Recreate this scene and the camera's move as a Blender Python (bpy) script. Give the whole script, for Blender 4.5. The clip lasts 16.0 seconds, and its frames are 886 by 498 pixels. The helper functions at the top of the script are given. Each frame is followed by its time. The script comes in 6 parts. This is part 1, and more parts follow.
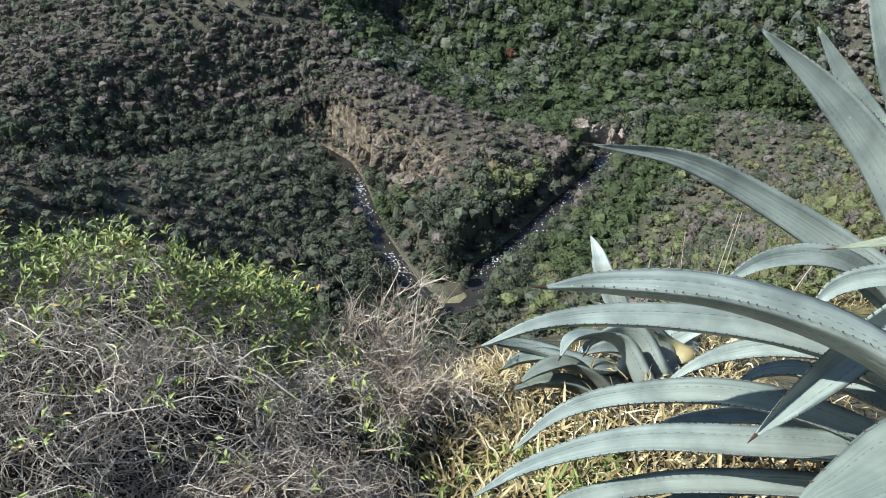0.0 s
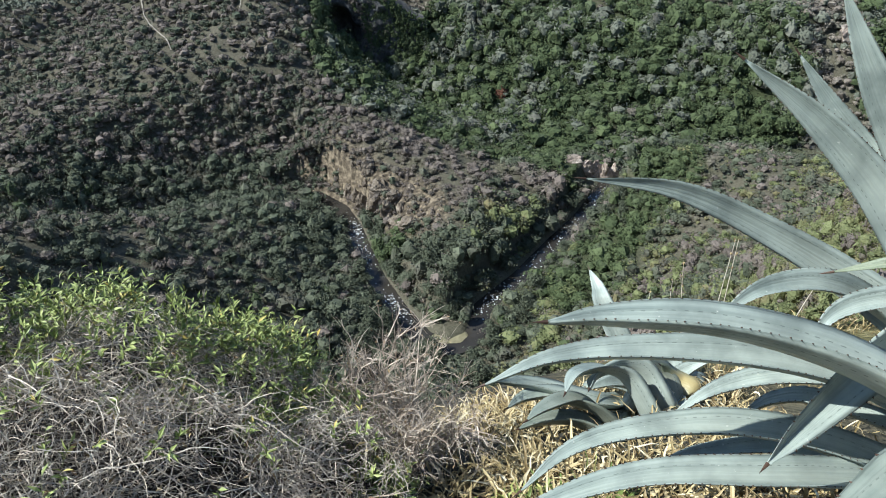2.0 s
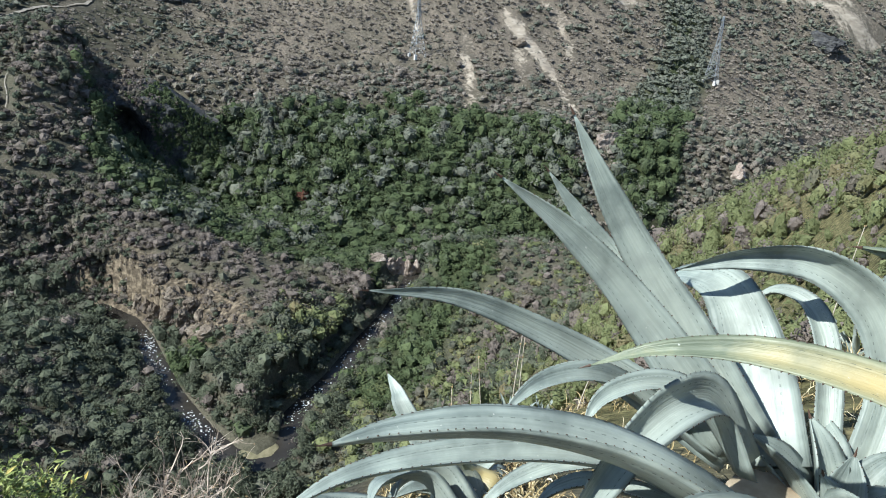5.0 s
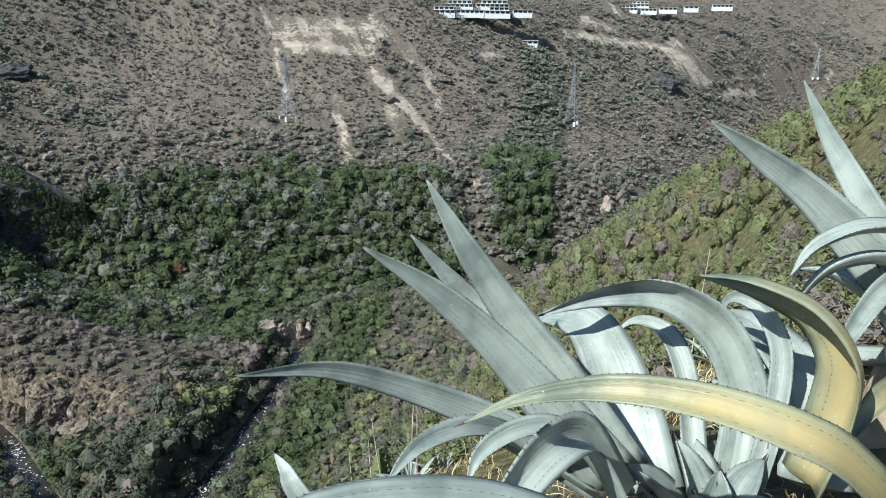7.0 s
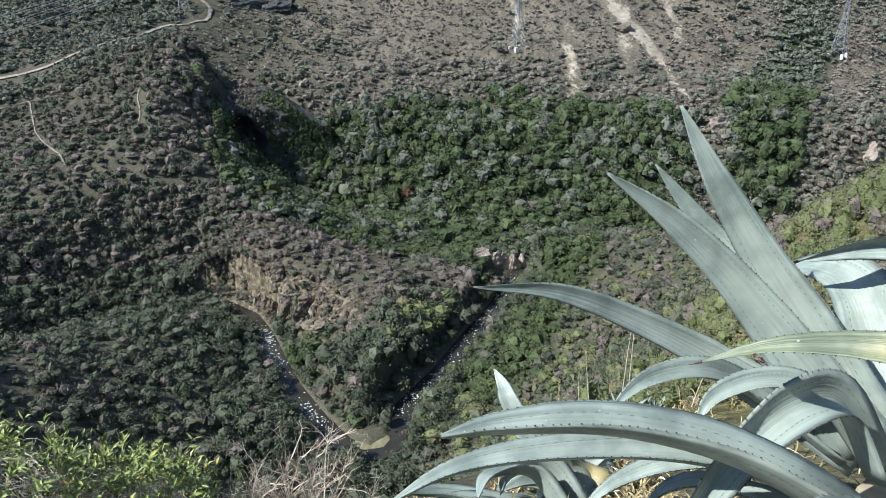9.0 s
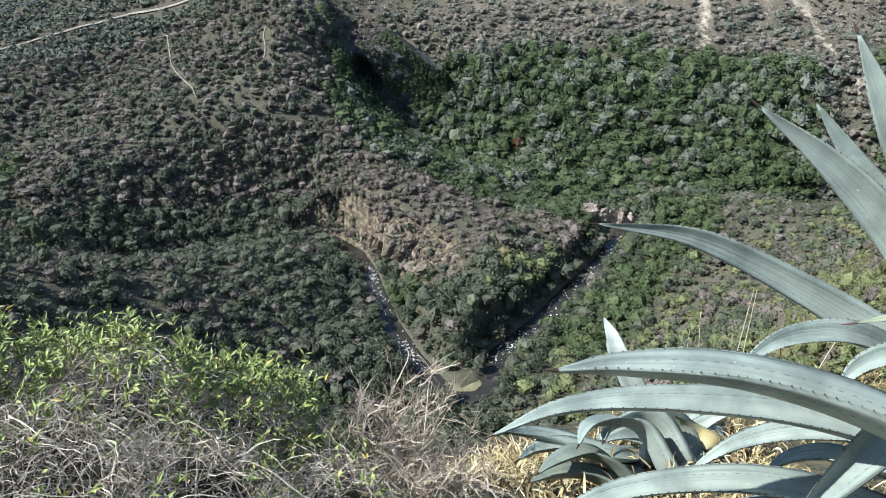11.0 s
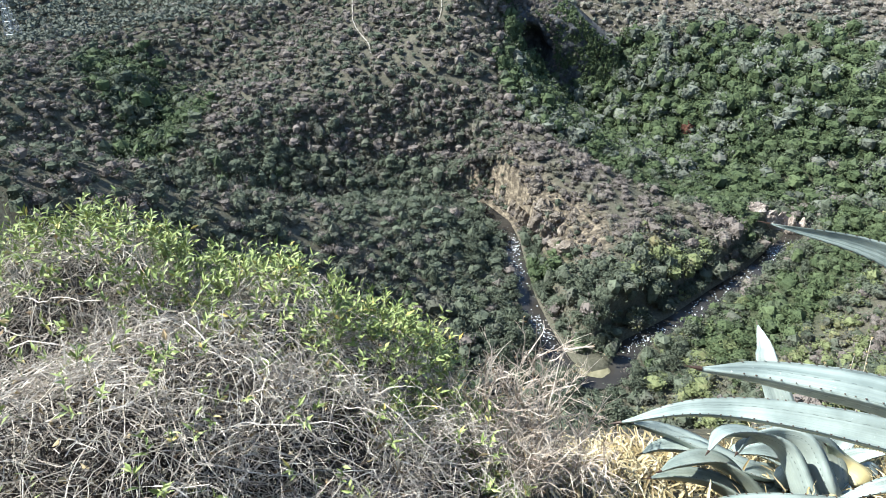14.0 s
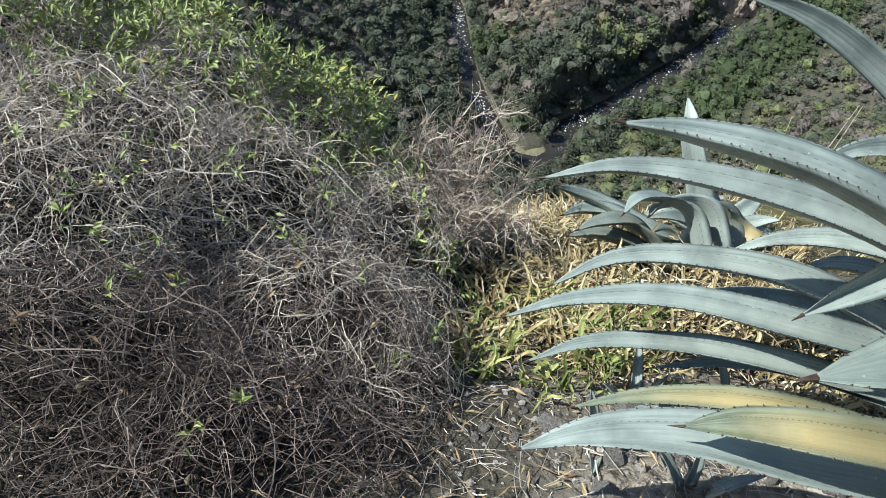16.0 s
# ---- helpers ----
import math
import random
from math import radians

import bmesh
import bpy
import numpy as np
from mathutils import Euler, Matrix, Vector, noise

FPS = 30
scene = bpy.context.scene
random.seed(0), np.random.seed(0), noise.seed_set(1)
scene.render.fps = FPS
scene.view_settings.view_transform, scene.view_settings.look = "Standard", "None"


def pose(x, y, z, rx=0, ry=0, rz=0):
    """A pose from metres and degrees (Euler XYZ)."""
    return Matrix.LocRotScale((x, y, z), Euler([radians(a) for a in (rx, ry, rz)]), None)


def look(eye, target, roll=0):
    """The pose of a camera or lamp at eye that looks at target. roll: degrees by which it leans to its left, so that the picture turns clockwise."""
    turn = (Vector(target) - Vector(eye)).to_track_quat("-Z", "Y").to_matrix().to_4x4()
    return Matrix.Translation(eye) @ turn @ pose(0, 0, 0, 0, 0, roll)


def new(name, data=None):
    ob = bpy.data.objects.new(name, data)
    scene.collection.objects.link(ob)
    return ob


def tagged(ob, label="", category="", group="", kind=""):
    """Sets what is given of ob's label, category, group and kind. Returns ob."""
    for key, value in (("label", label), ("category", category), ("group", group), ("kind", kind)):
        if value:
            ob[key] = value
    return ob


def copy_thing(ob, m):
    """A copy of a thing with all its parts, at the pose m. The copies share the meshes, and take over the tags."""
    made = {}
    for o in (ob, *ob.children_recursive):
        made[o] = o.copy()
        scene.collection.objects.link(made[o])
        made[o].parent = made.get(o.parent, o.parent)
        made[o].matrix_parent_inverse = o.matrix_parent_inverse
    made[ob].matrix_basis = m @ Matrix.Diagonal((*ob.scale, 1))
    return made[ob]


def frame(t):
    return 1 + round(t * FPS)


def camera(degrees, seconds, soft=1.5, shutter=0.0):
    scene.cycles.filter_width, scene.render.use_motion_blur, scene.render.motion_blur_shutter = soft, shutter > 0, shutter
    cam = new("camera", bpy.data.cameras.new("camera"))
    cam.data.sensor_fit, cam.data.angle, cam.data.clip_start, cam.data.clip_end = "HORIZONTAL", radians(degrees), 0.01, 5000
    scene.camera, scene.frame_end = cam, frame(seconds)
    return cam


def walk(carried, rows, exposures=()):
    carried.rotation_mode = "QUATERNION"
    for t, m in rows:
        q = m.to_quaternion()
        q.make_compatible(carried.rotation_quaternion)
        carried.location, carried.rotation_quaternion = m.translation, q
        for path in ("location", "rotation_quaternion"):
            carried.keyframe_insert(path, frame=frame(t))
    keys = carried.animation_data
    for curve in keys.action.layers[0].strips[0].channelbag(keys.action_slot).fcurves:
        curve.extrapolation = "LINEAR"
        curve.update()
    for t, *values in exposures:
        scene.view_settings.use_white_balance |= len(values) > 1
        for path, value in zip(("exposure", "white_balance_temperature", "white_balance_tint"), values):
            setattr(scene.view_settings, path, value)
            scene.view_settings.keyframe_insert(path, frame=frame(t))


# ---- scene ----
cam = camera(67.1, 16.0, soft=0.95)
PATH = [
    (0, (0.000, 0.000, 1.600), (0.000, 1.618, 0.424), 0.0),
    (0.5, (0.001, 0.008, 1.591), (-0.022, 1.654, 0.455), 0.2),
    (1, (0.000, 0.007, 1.591), (-0.042, 1.678, 0.493), -0.1),
    (1.5, (-0.002, -0.004, 1.599), (-0.021, 1.684, 0.526), -1.1),
    (2, (-0.002, -0.005, 1.600), (0.005, 1.680, 0.523), -2.1),
    (2.5, (-0.002, -0.008, 1.602), (0.015, 1.677, 0.525), -1.4),
    (3, (0.008, -0.015, 1.611), (0.160, 1.681, 0.561), -0.3),
    (3.5, (0.007, -0.005, 1.618), (0.323, 1.684, 0.595), -1.2),
    (3.7, (0.008, -0.005, 1.618), (0.400, 1.696, 0.641), -0.1),
    (5.8, (0.106, -0.008, 1.671), (0.769, 1.721, 0.914), 2.7),
    (6, (0.112, -0.012, 1.676), (0.817, 1.710, 0.943), 2.2),
    (6.5, (0.128, -0.028, 1.691), (0.953, 1.666, 1.021), 1.4),
    (7, (0.139, -0.044, 1.701), (1.048, 1.614, 1.049), 0.9),
    (7.5, (0.116, -0.049, 1.696), (0.875, 1.652, 0.968), -0.9),
    (8, (0.102, -0.036, 1.687), (0.677, 1.729, 0.942), -1.7),
    (8.5, (0.084, -0.031, 1.678), (0.519, 1.762, 0.905), -2.3),
    (9, (0.066, -0.030, 1.665), (0.349, 1.768, 0.836), -1.8),
    (9.5, (0.052, -0.029, 1.658), (0.191, 1.784, 0.824), -1.5),
    (9.7, (0.048, -0.025, 1.651), (0.126, 1.784, 0.802), -1.8),
    (11.8, (0.002, 0.031, 1.554), (-0.118, 1.769, 0.570), -1.9),
    (12, (0.001, 0.031, 1.555), (-0.174, 1.763, 0.572), -2.0),
    (12.5, (-0.002, 0.018, 1.567), (-0.353, 1.734, 0.601), -2.3),
    (13, (0.000, 0.020, 1.565), (-0.386, 1.724, 0.592), -2.0),
    (13.5, (-0.002, 0.011, 1.573), (-0.435, 1.700, 0.593), -1.7),
    (14, (-0.002, 0.003, 1.576), (-0.456, 1.661, 0.554), -1.0),
    (14.5, (-0.002, 0.005, 1.559), (-0.344, 1.597, 0.397), 1.4),
    (15, (0.005, -0.012, 1.544), (-0.248, 1.451, 0.204), 4.1),
    (15.5, (0.011, -0.032, 1.537), (-0.128, 1.355, 0.103), 9.0),
    (16, (0.027, -0.032, 1.534), (-0.141, 1.252, 0.010), 6.0),
]
EXPOSURES = [(0, 0.62, 6010, 4), (3.5, 0.69, 6010, 4), (7, 0.54, 6010, 4), (9.5, 0.7, 6010, 4), (11.9, 1.06, 5980, 4), (12.5, 1.27, 5980, 4), (13.0, 1.4, 5980, 4), (14.3, 1.36, 5980, 4), (15.1, 0.94, 5980, 4), (16, 0.54, 5980, 4)]
walk(cam, [(t, look(eye, target, roll)) for t, eye, target, roll in PATH], EXPOSURES)


# ---- light: late-morning sun from the left, clear sky ----
SUN_BEARING, SUN_HEIGHT = -98.0, 46.0
world = bpy.data.worlds.new("sky")
scene.world = world
world.use_nodes = True
sky = world.node_tree.nodes.new("ShaderNodeTexSky")
sky.sky_type, sky.sun_disc = "NISHITA", False
sky.sun_elevation, sky.sun_rotation = radians(SUN_HEIGHT), radians(SUN_BEARING)
sky.altitude, sky.dust_density = 1500, 1.0
world.node_tree.nodes["Background"].inputs["Strength"].default_value = 0.11
world.node_tree.links.new(sky.outputs[0], world.node_tree.nodes["Background"].inputs["Color"])
sun = new("sun", bpy.data.lights.new("sun", "SUN"))
sun.data.energy, sun.data.angle, sun.data.color = 5.0, radians(0.53), (1.0, 0.965, 0.91)
_b, _h = radians(SUN_BEARING), radians(SUN_HEIGHT)
sun.matrix_world = look((math.sin(_b) * math.cos(_h) * 50, math.cos(_b) * math.cos(_h) * 50, math.sin(_h) * 50), (0, 0, 0))



# ---- materials ----
def surface(name, rough=0.8, spec=0.3):
    m = bpy.data.materials.new(name)
    m.use_nodes = True
    b = m.node_tree.nodes["Principled BSDF"]
    b.inputs["Roughness"].default_value = rough
    b.inputs["Specular IOR Level"].default_value = spec
    return m, m.node_tree.nodes, m.node_tree.links, b


def ramp(nodes, links, source, stops):
    r = nodes.new("ShaderNodeValToRGB")
    r.color_ramp.elements[0].position, r.color_ramp.elements[0].color = stops[0][0], (*stops[0][1], 1)
    r.color_ramp.elements[1].position, r.color_ramp.elements[1].color = stops[-1][0], (*stops[-1][1], 1)
    for p, c in stops[1:-1]:
        r.color_ramp.elements.new(p).color = (*c, 1)
    links.new(source, r.inputs[0])
    return r.outputs[0]


def grain(nodes, links, scale, detail=4.0, coords="Object", stretch=None, rough=0.55):
    t = nodes.new("ShaderNodeTexCoord")
    n = nodes.new("ShaderNodeTexNoise")
    n.inputs["Scale"].default_value, n.inputs["Detail"].default_value, n.inputs["Roughness"].default_value = scale, detail, rough
    src = t.outputs[coords]
    if stretch:
        mp = nodes.new("ShaderNodeMapping")
        mp.inputs["Scale"].default_value = stretch
        links.new(src, mp.inputs[0])
        src = mp.outputs[0]
    links.new(src, n.inputs["Vector"])
    return n.outputs["Fac"]


def blend(nodes, links, fac, a, b, mode="MIX"):
    m = nodes.new("ShaderNodeMix")
    m.data_type, m.blend_type = "RGBA", mode
    for sock, v in ((m.inputs[0], fac), (m.inputs[6], a), (m.inputs[7], b)):
        if isinstance(v, (int, float)):
            sock.default_value = v
        elif isinstance(v, tuple):
            sock.default_value = (*v, 1)
        else:
            links.new(v, sock)
    return m.outputs[2]


def bumped(nodes, links, b, height, strength=0.5, distance=0.05):
    n = nodes.new("ShaderNodeBump")
    n.inputs["Strength"].default_value, n.inputs["Distance"].default_value = strength, distance
    links.new(height, n.inputs["Height"])
    links.new(n.outputs[0], b.inputs["Normal"])


def arith(nodes, links, op, a, b):
    m = nodes.new("ShaderNodeMath")
    m.operation = op
    for sock, v in zip(m.inputs, (a, b)):
        if isinstance(v, (int, float)):
            sock.default_value = v
        else:
            links.new(v, sock)
    return m.outputs[0]


def attribute(nodes, name):
    a = nodes.new("ShaderNodeAttribute")
    a.attribute_name = name
    return a


def make_ground():
    m, nodes, links, b = surface("hillside_soil", 0.95, 0.1)
    big, mid, fine = grain(nodes, links, 0.03, 5), grain(nodes, links, 0.35, 6), grain(nodes, links, 6.0, 5)
    soil = ramp(nodes, links, mid, [(0.3, (0.045, 0.042, 0.034)), (0.5, (0.09, 0.082, 0.066)), (0.72, (0.16, 0.142, 0.115))])
    dry = ramp(nodes, links, mid, [(0.3, (0.04, 0.045, 0.028)), (0.6, (0.085, 0.09, 0.058)), (0.75, (0.14, 0.135, 0.09))])
    c = blend(nodes, links, ramp(nodes, links, big, [(0.4, (0, 0, 0)), (0.6, (1, 1, 1))]), soil, dry)
    c = blend(nodes, links, arith(nodes, links, "MULTIPLY", attribute(nodes, "dusty").outputs["Fac"], 0.75), c, ramp(nodes, links, mid, [(0.3, (0.11, 0.095, 0.078)), (0.55, (0.215, 0.183, 0.15)), (0.75, (0.35, 0.30, 0.245))]))
    runs = grain(nodes, links, 0.11, 6, stretch=(1.0, 0.16, 0.16), rough=0.65)
    dust = ramp(nodes, links, runs, [(0.42, (0, 0, 0)), (0.6, (0.8, 0.8, 0.8))])
    c = blend(nodes, links, arith(nodes, links, "MULTIPLY", attribute(nodes, "dusty").outputs["Fac"], dust), c, (0.27, 0.225, 0.18))
    specks = grain(nodes, links, 1.1, 7, rough=0.75)
    c = blend(nodes, links, ramp(nodes, links, specks, [(0.44, (0.85, 0.85, 0.85)), (0.54, (0, 0, 0))]), c, (0.05, 0.048, 0.036))
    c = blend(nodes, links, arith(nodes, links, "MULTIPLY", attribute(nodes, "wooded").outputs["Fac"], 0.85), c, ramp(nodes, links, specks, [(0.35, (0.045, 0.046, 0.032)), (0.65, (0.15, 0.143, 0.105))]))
    c = blend(nodes, links, ramp(nodes, links, fine, [(0.3, (0.0, 0.0, 0.0)), (0.7, (0.5, 0.5, 0.5))]), c, (0.12, 0.095, 0.07))
    c = blend(nodes, links, arith(nodes, links, "MULTIPLY", attribute(nodes, "grassy").outputs["Fac"], 0.9), c, ramp(nodes, links, grain(nodes, links, 2.6, 8, rough=0.75), [(0.36, (0.05, 0.045, 0.022)), (0.5, (0.13, 0.12, 0.055)), (0.66, (0.28, 0.24, 0.12))]))
    bare = attribute(nodes, "bare").outputs["Fac"]
    broken = arith(nodes, links, "ADD", arith(nodes, links, "MULTIPLY", mid, 0.6), arith(nodes, links, "MULTIPLY", runs, 0.9))
    cut = arith(nodes, links, "ADD", bare, arith(nodes, links, "MULTIPLY", arith(nodes, links, "SUBTRACT", broken, 0.8), 2.4))
    cut = arith(nodes, links, "ADD", cut, arith(nodes, links, "MULTIPLY", arith(nodes, links, "SUBTRACT", specks, 0.5), 1.6))
    pale = ramp(nodes, links, grain(nodes, links, 0.12, 6, stretch=(1, 1, 3)), [(0.3, (0.24, 0.20, 0.155)), (0.55, (0.36, 0.31, 0.245)), (0.75, (0.48, 0.42, 0.34))])
    c = blend(nodes, links, ramp(nodes, links, cut, [(0.42, (0, 0, 0)), (0.62, (1, 1, 1))]), c, pale)
    lush = attribute(nodes, "lush").outputs["Fac"]
    c = blend(nodes, links, arith(nodes, links, "MULTIPLY", lush, 0.85), c, ramp(nodes, links, mid, [(0.3, (0.018, 0.03, 0.011)), (0.7, (0.045, 0.062, 0.022))]))
    crag = ramp(nodes, links, grain(nodes, links, 0.5, 8), [(0.34, (0.04, 0.032, 0.023)), (0.5, (0.12, 0.095, 0.068)), (0.66, (0.27, 0.22, 0.155))])
    c = blend(nodes, links, arith(nodes, links, "MULTIPLY", attribute(nodes, "rocky").outputs["Fac"], 0.9), c, crag)
    sand = ramp(nodes, links, grain(nodes, links, 22.0, 6), [(0.3, (0.16, 0.13, 0.10)), (0.55, (0.34, 0.29, 0.23)), (0.75, (0.46, 0.41, 0.34))])
    c = blend(nodes, links, attribute(nodes, "sandy").outputs["Fac"], c, sand)
    links.new(c, b.inputs["Base Color"])
    bumped(nodes, links, b, arith(nodes, links, "ADD", mid, arith(nodes, links, "MULTIPLY", fine, 0.3)), 0.7, 0.6)
    return m


def make_foliage(name, dark, light, odd=None, rough=0.6):
    """Leaf clumps: hue varies from clump to clump and, more broadly, from bush to bush."""
    m, nodes, links, b = surface(name, max(rough, 0.85), 0.08)
    geo = nodes.new("ShaderNodeNewGeometry")
    broad = grain(nodes, links, 0.09, 3)
    fleck = grain(nodes, links, 2.4, 5, rough=0.7)
    v = arith(nodes, links, "ADD", arith(nodes, links, "MULTIPLY", geo.outputs["Random Per Island"], 0.3), arith(nodes, links, "MULTIPLY", attribute(nodes, "tone").outputs["Fac"], 0.5))
    v = arith(nodes, links, "ADD", v, arith(nodes, links, "MULTIPLY", arith(nodes, links, "SUBTRACT", fleck, 0.42), 1.2))
    c = ramp(nodes, links, v, [(0.1, dark), (0.85, light)])
    if odd:
        c = blend(nodes, links, ramp(nodes, links, broad, [(0.52, (0, 0, 0)), (0.68, (0.8, 0.8, 0.8))]), c, odd)
    links.new(c, b.inputs["Base Color"])
    bumped(nodes, links, b, fleck, 0.8, 0.35)
    return m


def make_rock(name, dark, mid_c, light, scale=0.25):
    m, nodes, links, b = surface(name, 0.9, 0.2)
    n1, n2 = grain(nodes, links, scale, 8), grain(nodes, links, scale * 7, 6)
    c = ramp(nodes, links, n1, [(0.3, dark), (0.5, mid_c), (0.7, light)])
    c = blend(nodes, links, ramp(nodes, links, n2, [(0.35, (0.75, 0.75, 0.75)), (0.6, (0, 0, 0))]), c, dark)
    links.new(c, b.inputs["Base Color"])
    bumped(nodes, links, b, arith(nodes, links, "ADD", n1, n2), 0.9, 0.12 / scale)
    return m


def make_plain(name, dark, light, scale, rough=0.7, bump=0.3, metal=0.0, stretch=None):
    m, nodes, links, b = surface(name, rough, 0.3)
    n = grain(nodes, links, scale, 6, stretch=stretch)
    links.new(ramp(nodes, links, n, [(0.3, dark), (0.7, light)]), b.inputs["Base Color"])
    b.inputs["Metallic"].default_value = metal
    if bump:
        bumped(nodes, links, b, n, bump, 0.15 / scale)
    return m


def make_water():
    m, nodes, links, b = surface("river_water", 0.16, 0.3)
    n = grain(nodes, links, 0.6, 5, stretch=(1, 0.5, 1))
    links.new(ramp(nodes, links, grain(nodes, links, 0.08, 3), [(0.3, (0.02, 0.018, 0.016)), (0.7, (0.045, 0.04, 0.033))]), b.inputs["Base Color"])
    bumped(nodes, links, b, n, 0.5, 0.3)
    return m


SOIL = make_ground()
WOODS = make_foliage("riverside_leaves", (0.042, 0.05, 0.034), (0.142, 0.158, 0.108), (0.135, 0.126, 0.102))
# greyer and paler than WOODS: distance haze mixed into the leaf colour
HAZE_WOODS = make_foliage("hazed_leaves", (0.066, 0.074, 0.057), (0.19, 0.20, 0.155), (0.16, 0.15, 0.127))
LUSH = make_foliage("lush_leaves", (0.03, 0.044, 0.022), (0.115, 0.143, 0.068), (0.095, 0.112, 0.068))
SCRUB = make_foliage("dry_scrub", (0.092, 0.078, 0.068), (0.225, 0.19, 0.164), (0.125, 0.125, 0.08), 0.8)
BANK = make_foliage("hillside_scrub_leaves", (0.068, 0.08, 0.036), (0.215, 0.235, 0.11), (0.195, 0.16, 0.092))
ROCK = make_rock("pale_cliff_rock", (0.09, 0.072, 0.055), (0.22, 0.182, 0.14), (0.42, 0.365, 0.30))
PALE_ROCK = make_rock("pinkish_bluff_rock", (0.22, 0.17, 0.14), (0.44, 0.37, 0.31), (0.62, 0.55, 0.48))
# the cliffs' shade is put into this rock's dark colour
SHADED_ROCK = make_rock("shaded_cliff_rock", (0.03, 0.03, 0.032), (0.09, 0.09, 0.09), (0.17, 0.165, 0.155))
WATER = make_water()
BARK = make_plain("bark", (0.06, 0.05, 0.04), (0.18, 0.15, 0.12), 6.0)
DIRT = make_plain("dirt_track", (0.15, 0.13, 0.105), (0.34, 0.30, 0.25), 0.5)
# paler than SCRUB, for the slopes behind the spur
FAR_SCRUB = make_foliage("pale_scrub", (0.125, 0.107, 0.088), (0.29, 0.253, 0.212), (0.18, 0.175, 0.13), 0.8)



# ---- the land: ridges, valleys and breaks of slope (x, y, z in metres) ----
EYE = 1.6


def ray_line(*rows):
    """Points given by bearing, distance and the angle above the eye's level."""
    return [(d * math.sin(radians(a)), d * math.cos(radians(a)), EYE + d * math.tan(radians(e))) for a, d, e in rows]


RIVER = [(-760, 60), (-480, 120), (-330, 172), (-250, 190), (-195, 206), (-155, 232), (-119, 254), (-83, 269), (-56, 272), (-43, 258), (-36, 242), (-30, 222),
         (-24, 203), (-15, 183), (-7, 169), (1, 162), (10, 168), (14, 184), (29, 201), (44, 222), (60, 243), (73, 265), (84, 285), (115, 298),
         (190, 290), (270, 283), (370, 305), (480, 325), (620, 320), (1000, 260)]
WATER_Z = -140.0
ROAD = ray_line((-10.8, 450, -5.6), (-20.0, 500, -7.0), (-24.4, 520, -7.8), (-28.0, 530, -8.3), (-31.9, 540, -9.0), (-36.1, 550, -9.6), (-38.3, 562, -10.4), (-41.3, 560, -10.6), (-46, 550, -10.8), (-60, 520, -11))
# the spur inside the river's loop: its crest from the bend up to the hill, its nose and the cliff over the water
SPUR_CREST = ray_line((12.9, 254, -27.9), (9.0, 262, -26.2), (4.7, 268, -25.5), (1.3, 276, -24.1), (-3.0, 288, -22.5), (-6.5, 304, -20.6), (-9.8, 325, -18.3),
                      (-11.4, 342, -16.2), (-12.2, 356, -14.2), (-12.4, 371, -12.4), (-12.2, 388, -10.5), (-11.8, 404, -8.5), (-10.8, 440, -5.8))
SPUR_NOSE = ray_line((2.2, 171, -38.1), (1.8, 188, -34.4), (2.5, 214, -30.6), (2.7, 240, -27.7))
CLIFF_TOP = ray_line((-12.4, 284, -23.4), (-9.6, 276, -23.8), (-6.4, 259, -26.2), (-3.1, 241, -28.5))
# the big hill behind the left arm of the river, its grassy shoulder and the shaded gully beyond
HILL_FACE = [ray_line((-13.8, 306, -23.5), (-22.1, 306, -23.0), (-29.6, 304, -22.3), (-35.2, 298, -21.9)),
             ray_line((-13.1, 325, -19.0), (-20.6, 325, -18.6), (-27.4, 325, -18.4), (-32.3, 320, -19.1)),
             ray_line((-12.4, 362, -13.9), (-17.3, 355, -14.6), (-21.2, 350, -15.3))]
SHOULDER = ray_line((-13.9, 425, -8.8), (-18.2, 398, -11.8), (-22.9, 376, -13.7), (-26.8, 362, -15.0), (-31.8, 345, -16.7), (-35.8, 330, -18.5), (-38.8, 318, -20.1))
GULLY = ray_line((-42.3, 326, -21.2), (-39.8, 345, -20.2), (-38.0, 378, -17.8), (-35.0, 405, -15.6), (-28.7, 443, -12.6), (-22.3, 480, -9.1))
GULLY_SIDE = [ray_line((-55, 400, -11.4), (-49.4, 405, -12.3), (-46.4, 396, -13.5), (-42.7, 385, -14.8), (-40.6, 374, -16.2)), ray_line((-49.4, 352, -17.1), (-45.7, 348, -18.4), (-43.0, 335, -19.9)),
              ray_line((-45.8, 440, -11.8), (-41.3, 432, -12.6), (-35.5, 445, -12.1), (-29.7, 462, -10.6))]
# low ridge on the left bank
LOW_RIDGE = ray_line((-58, 200, -15), (-46.9, 208, -19.2), (-39.9, 212, -22.2), (-31.4, 220, -25.4), (-23.5, 236, -26.8), (-16, 250, -27.3))
LEFT_BANK = ray_line((-40, 150, -34), (-25, 160, -36.5), (-12, 168, -38.5))
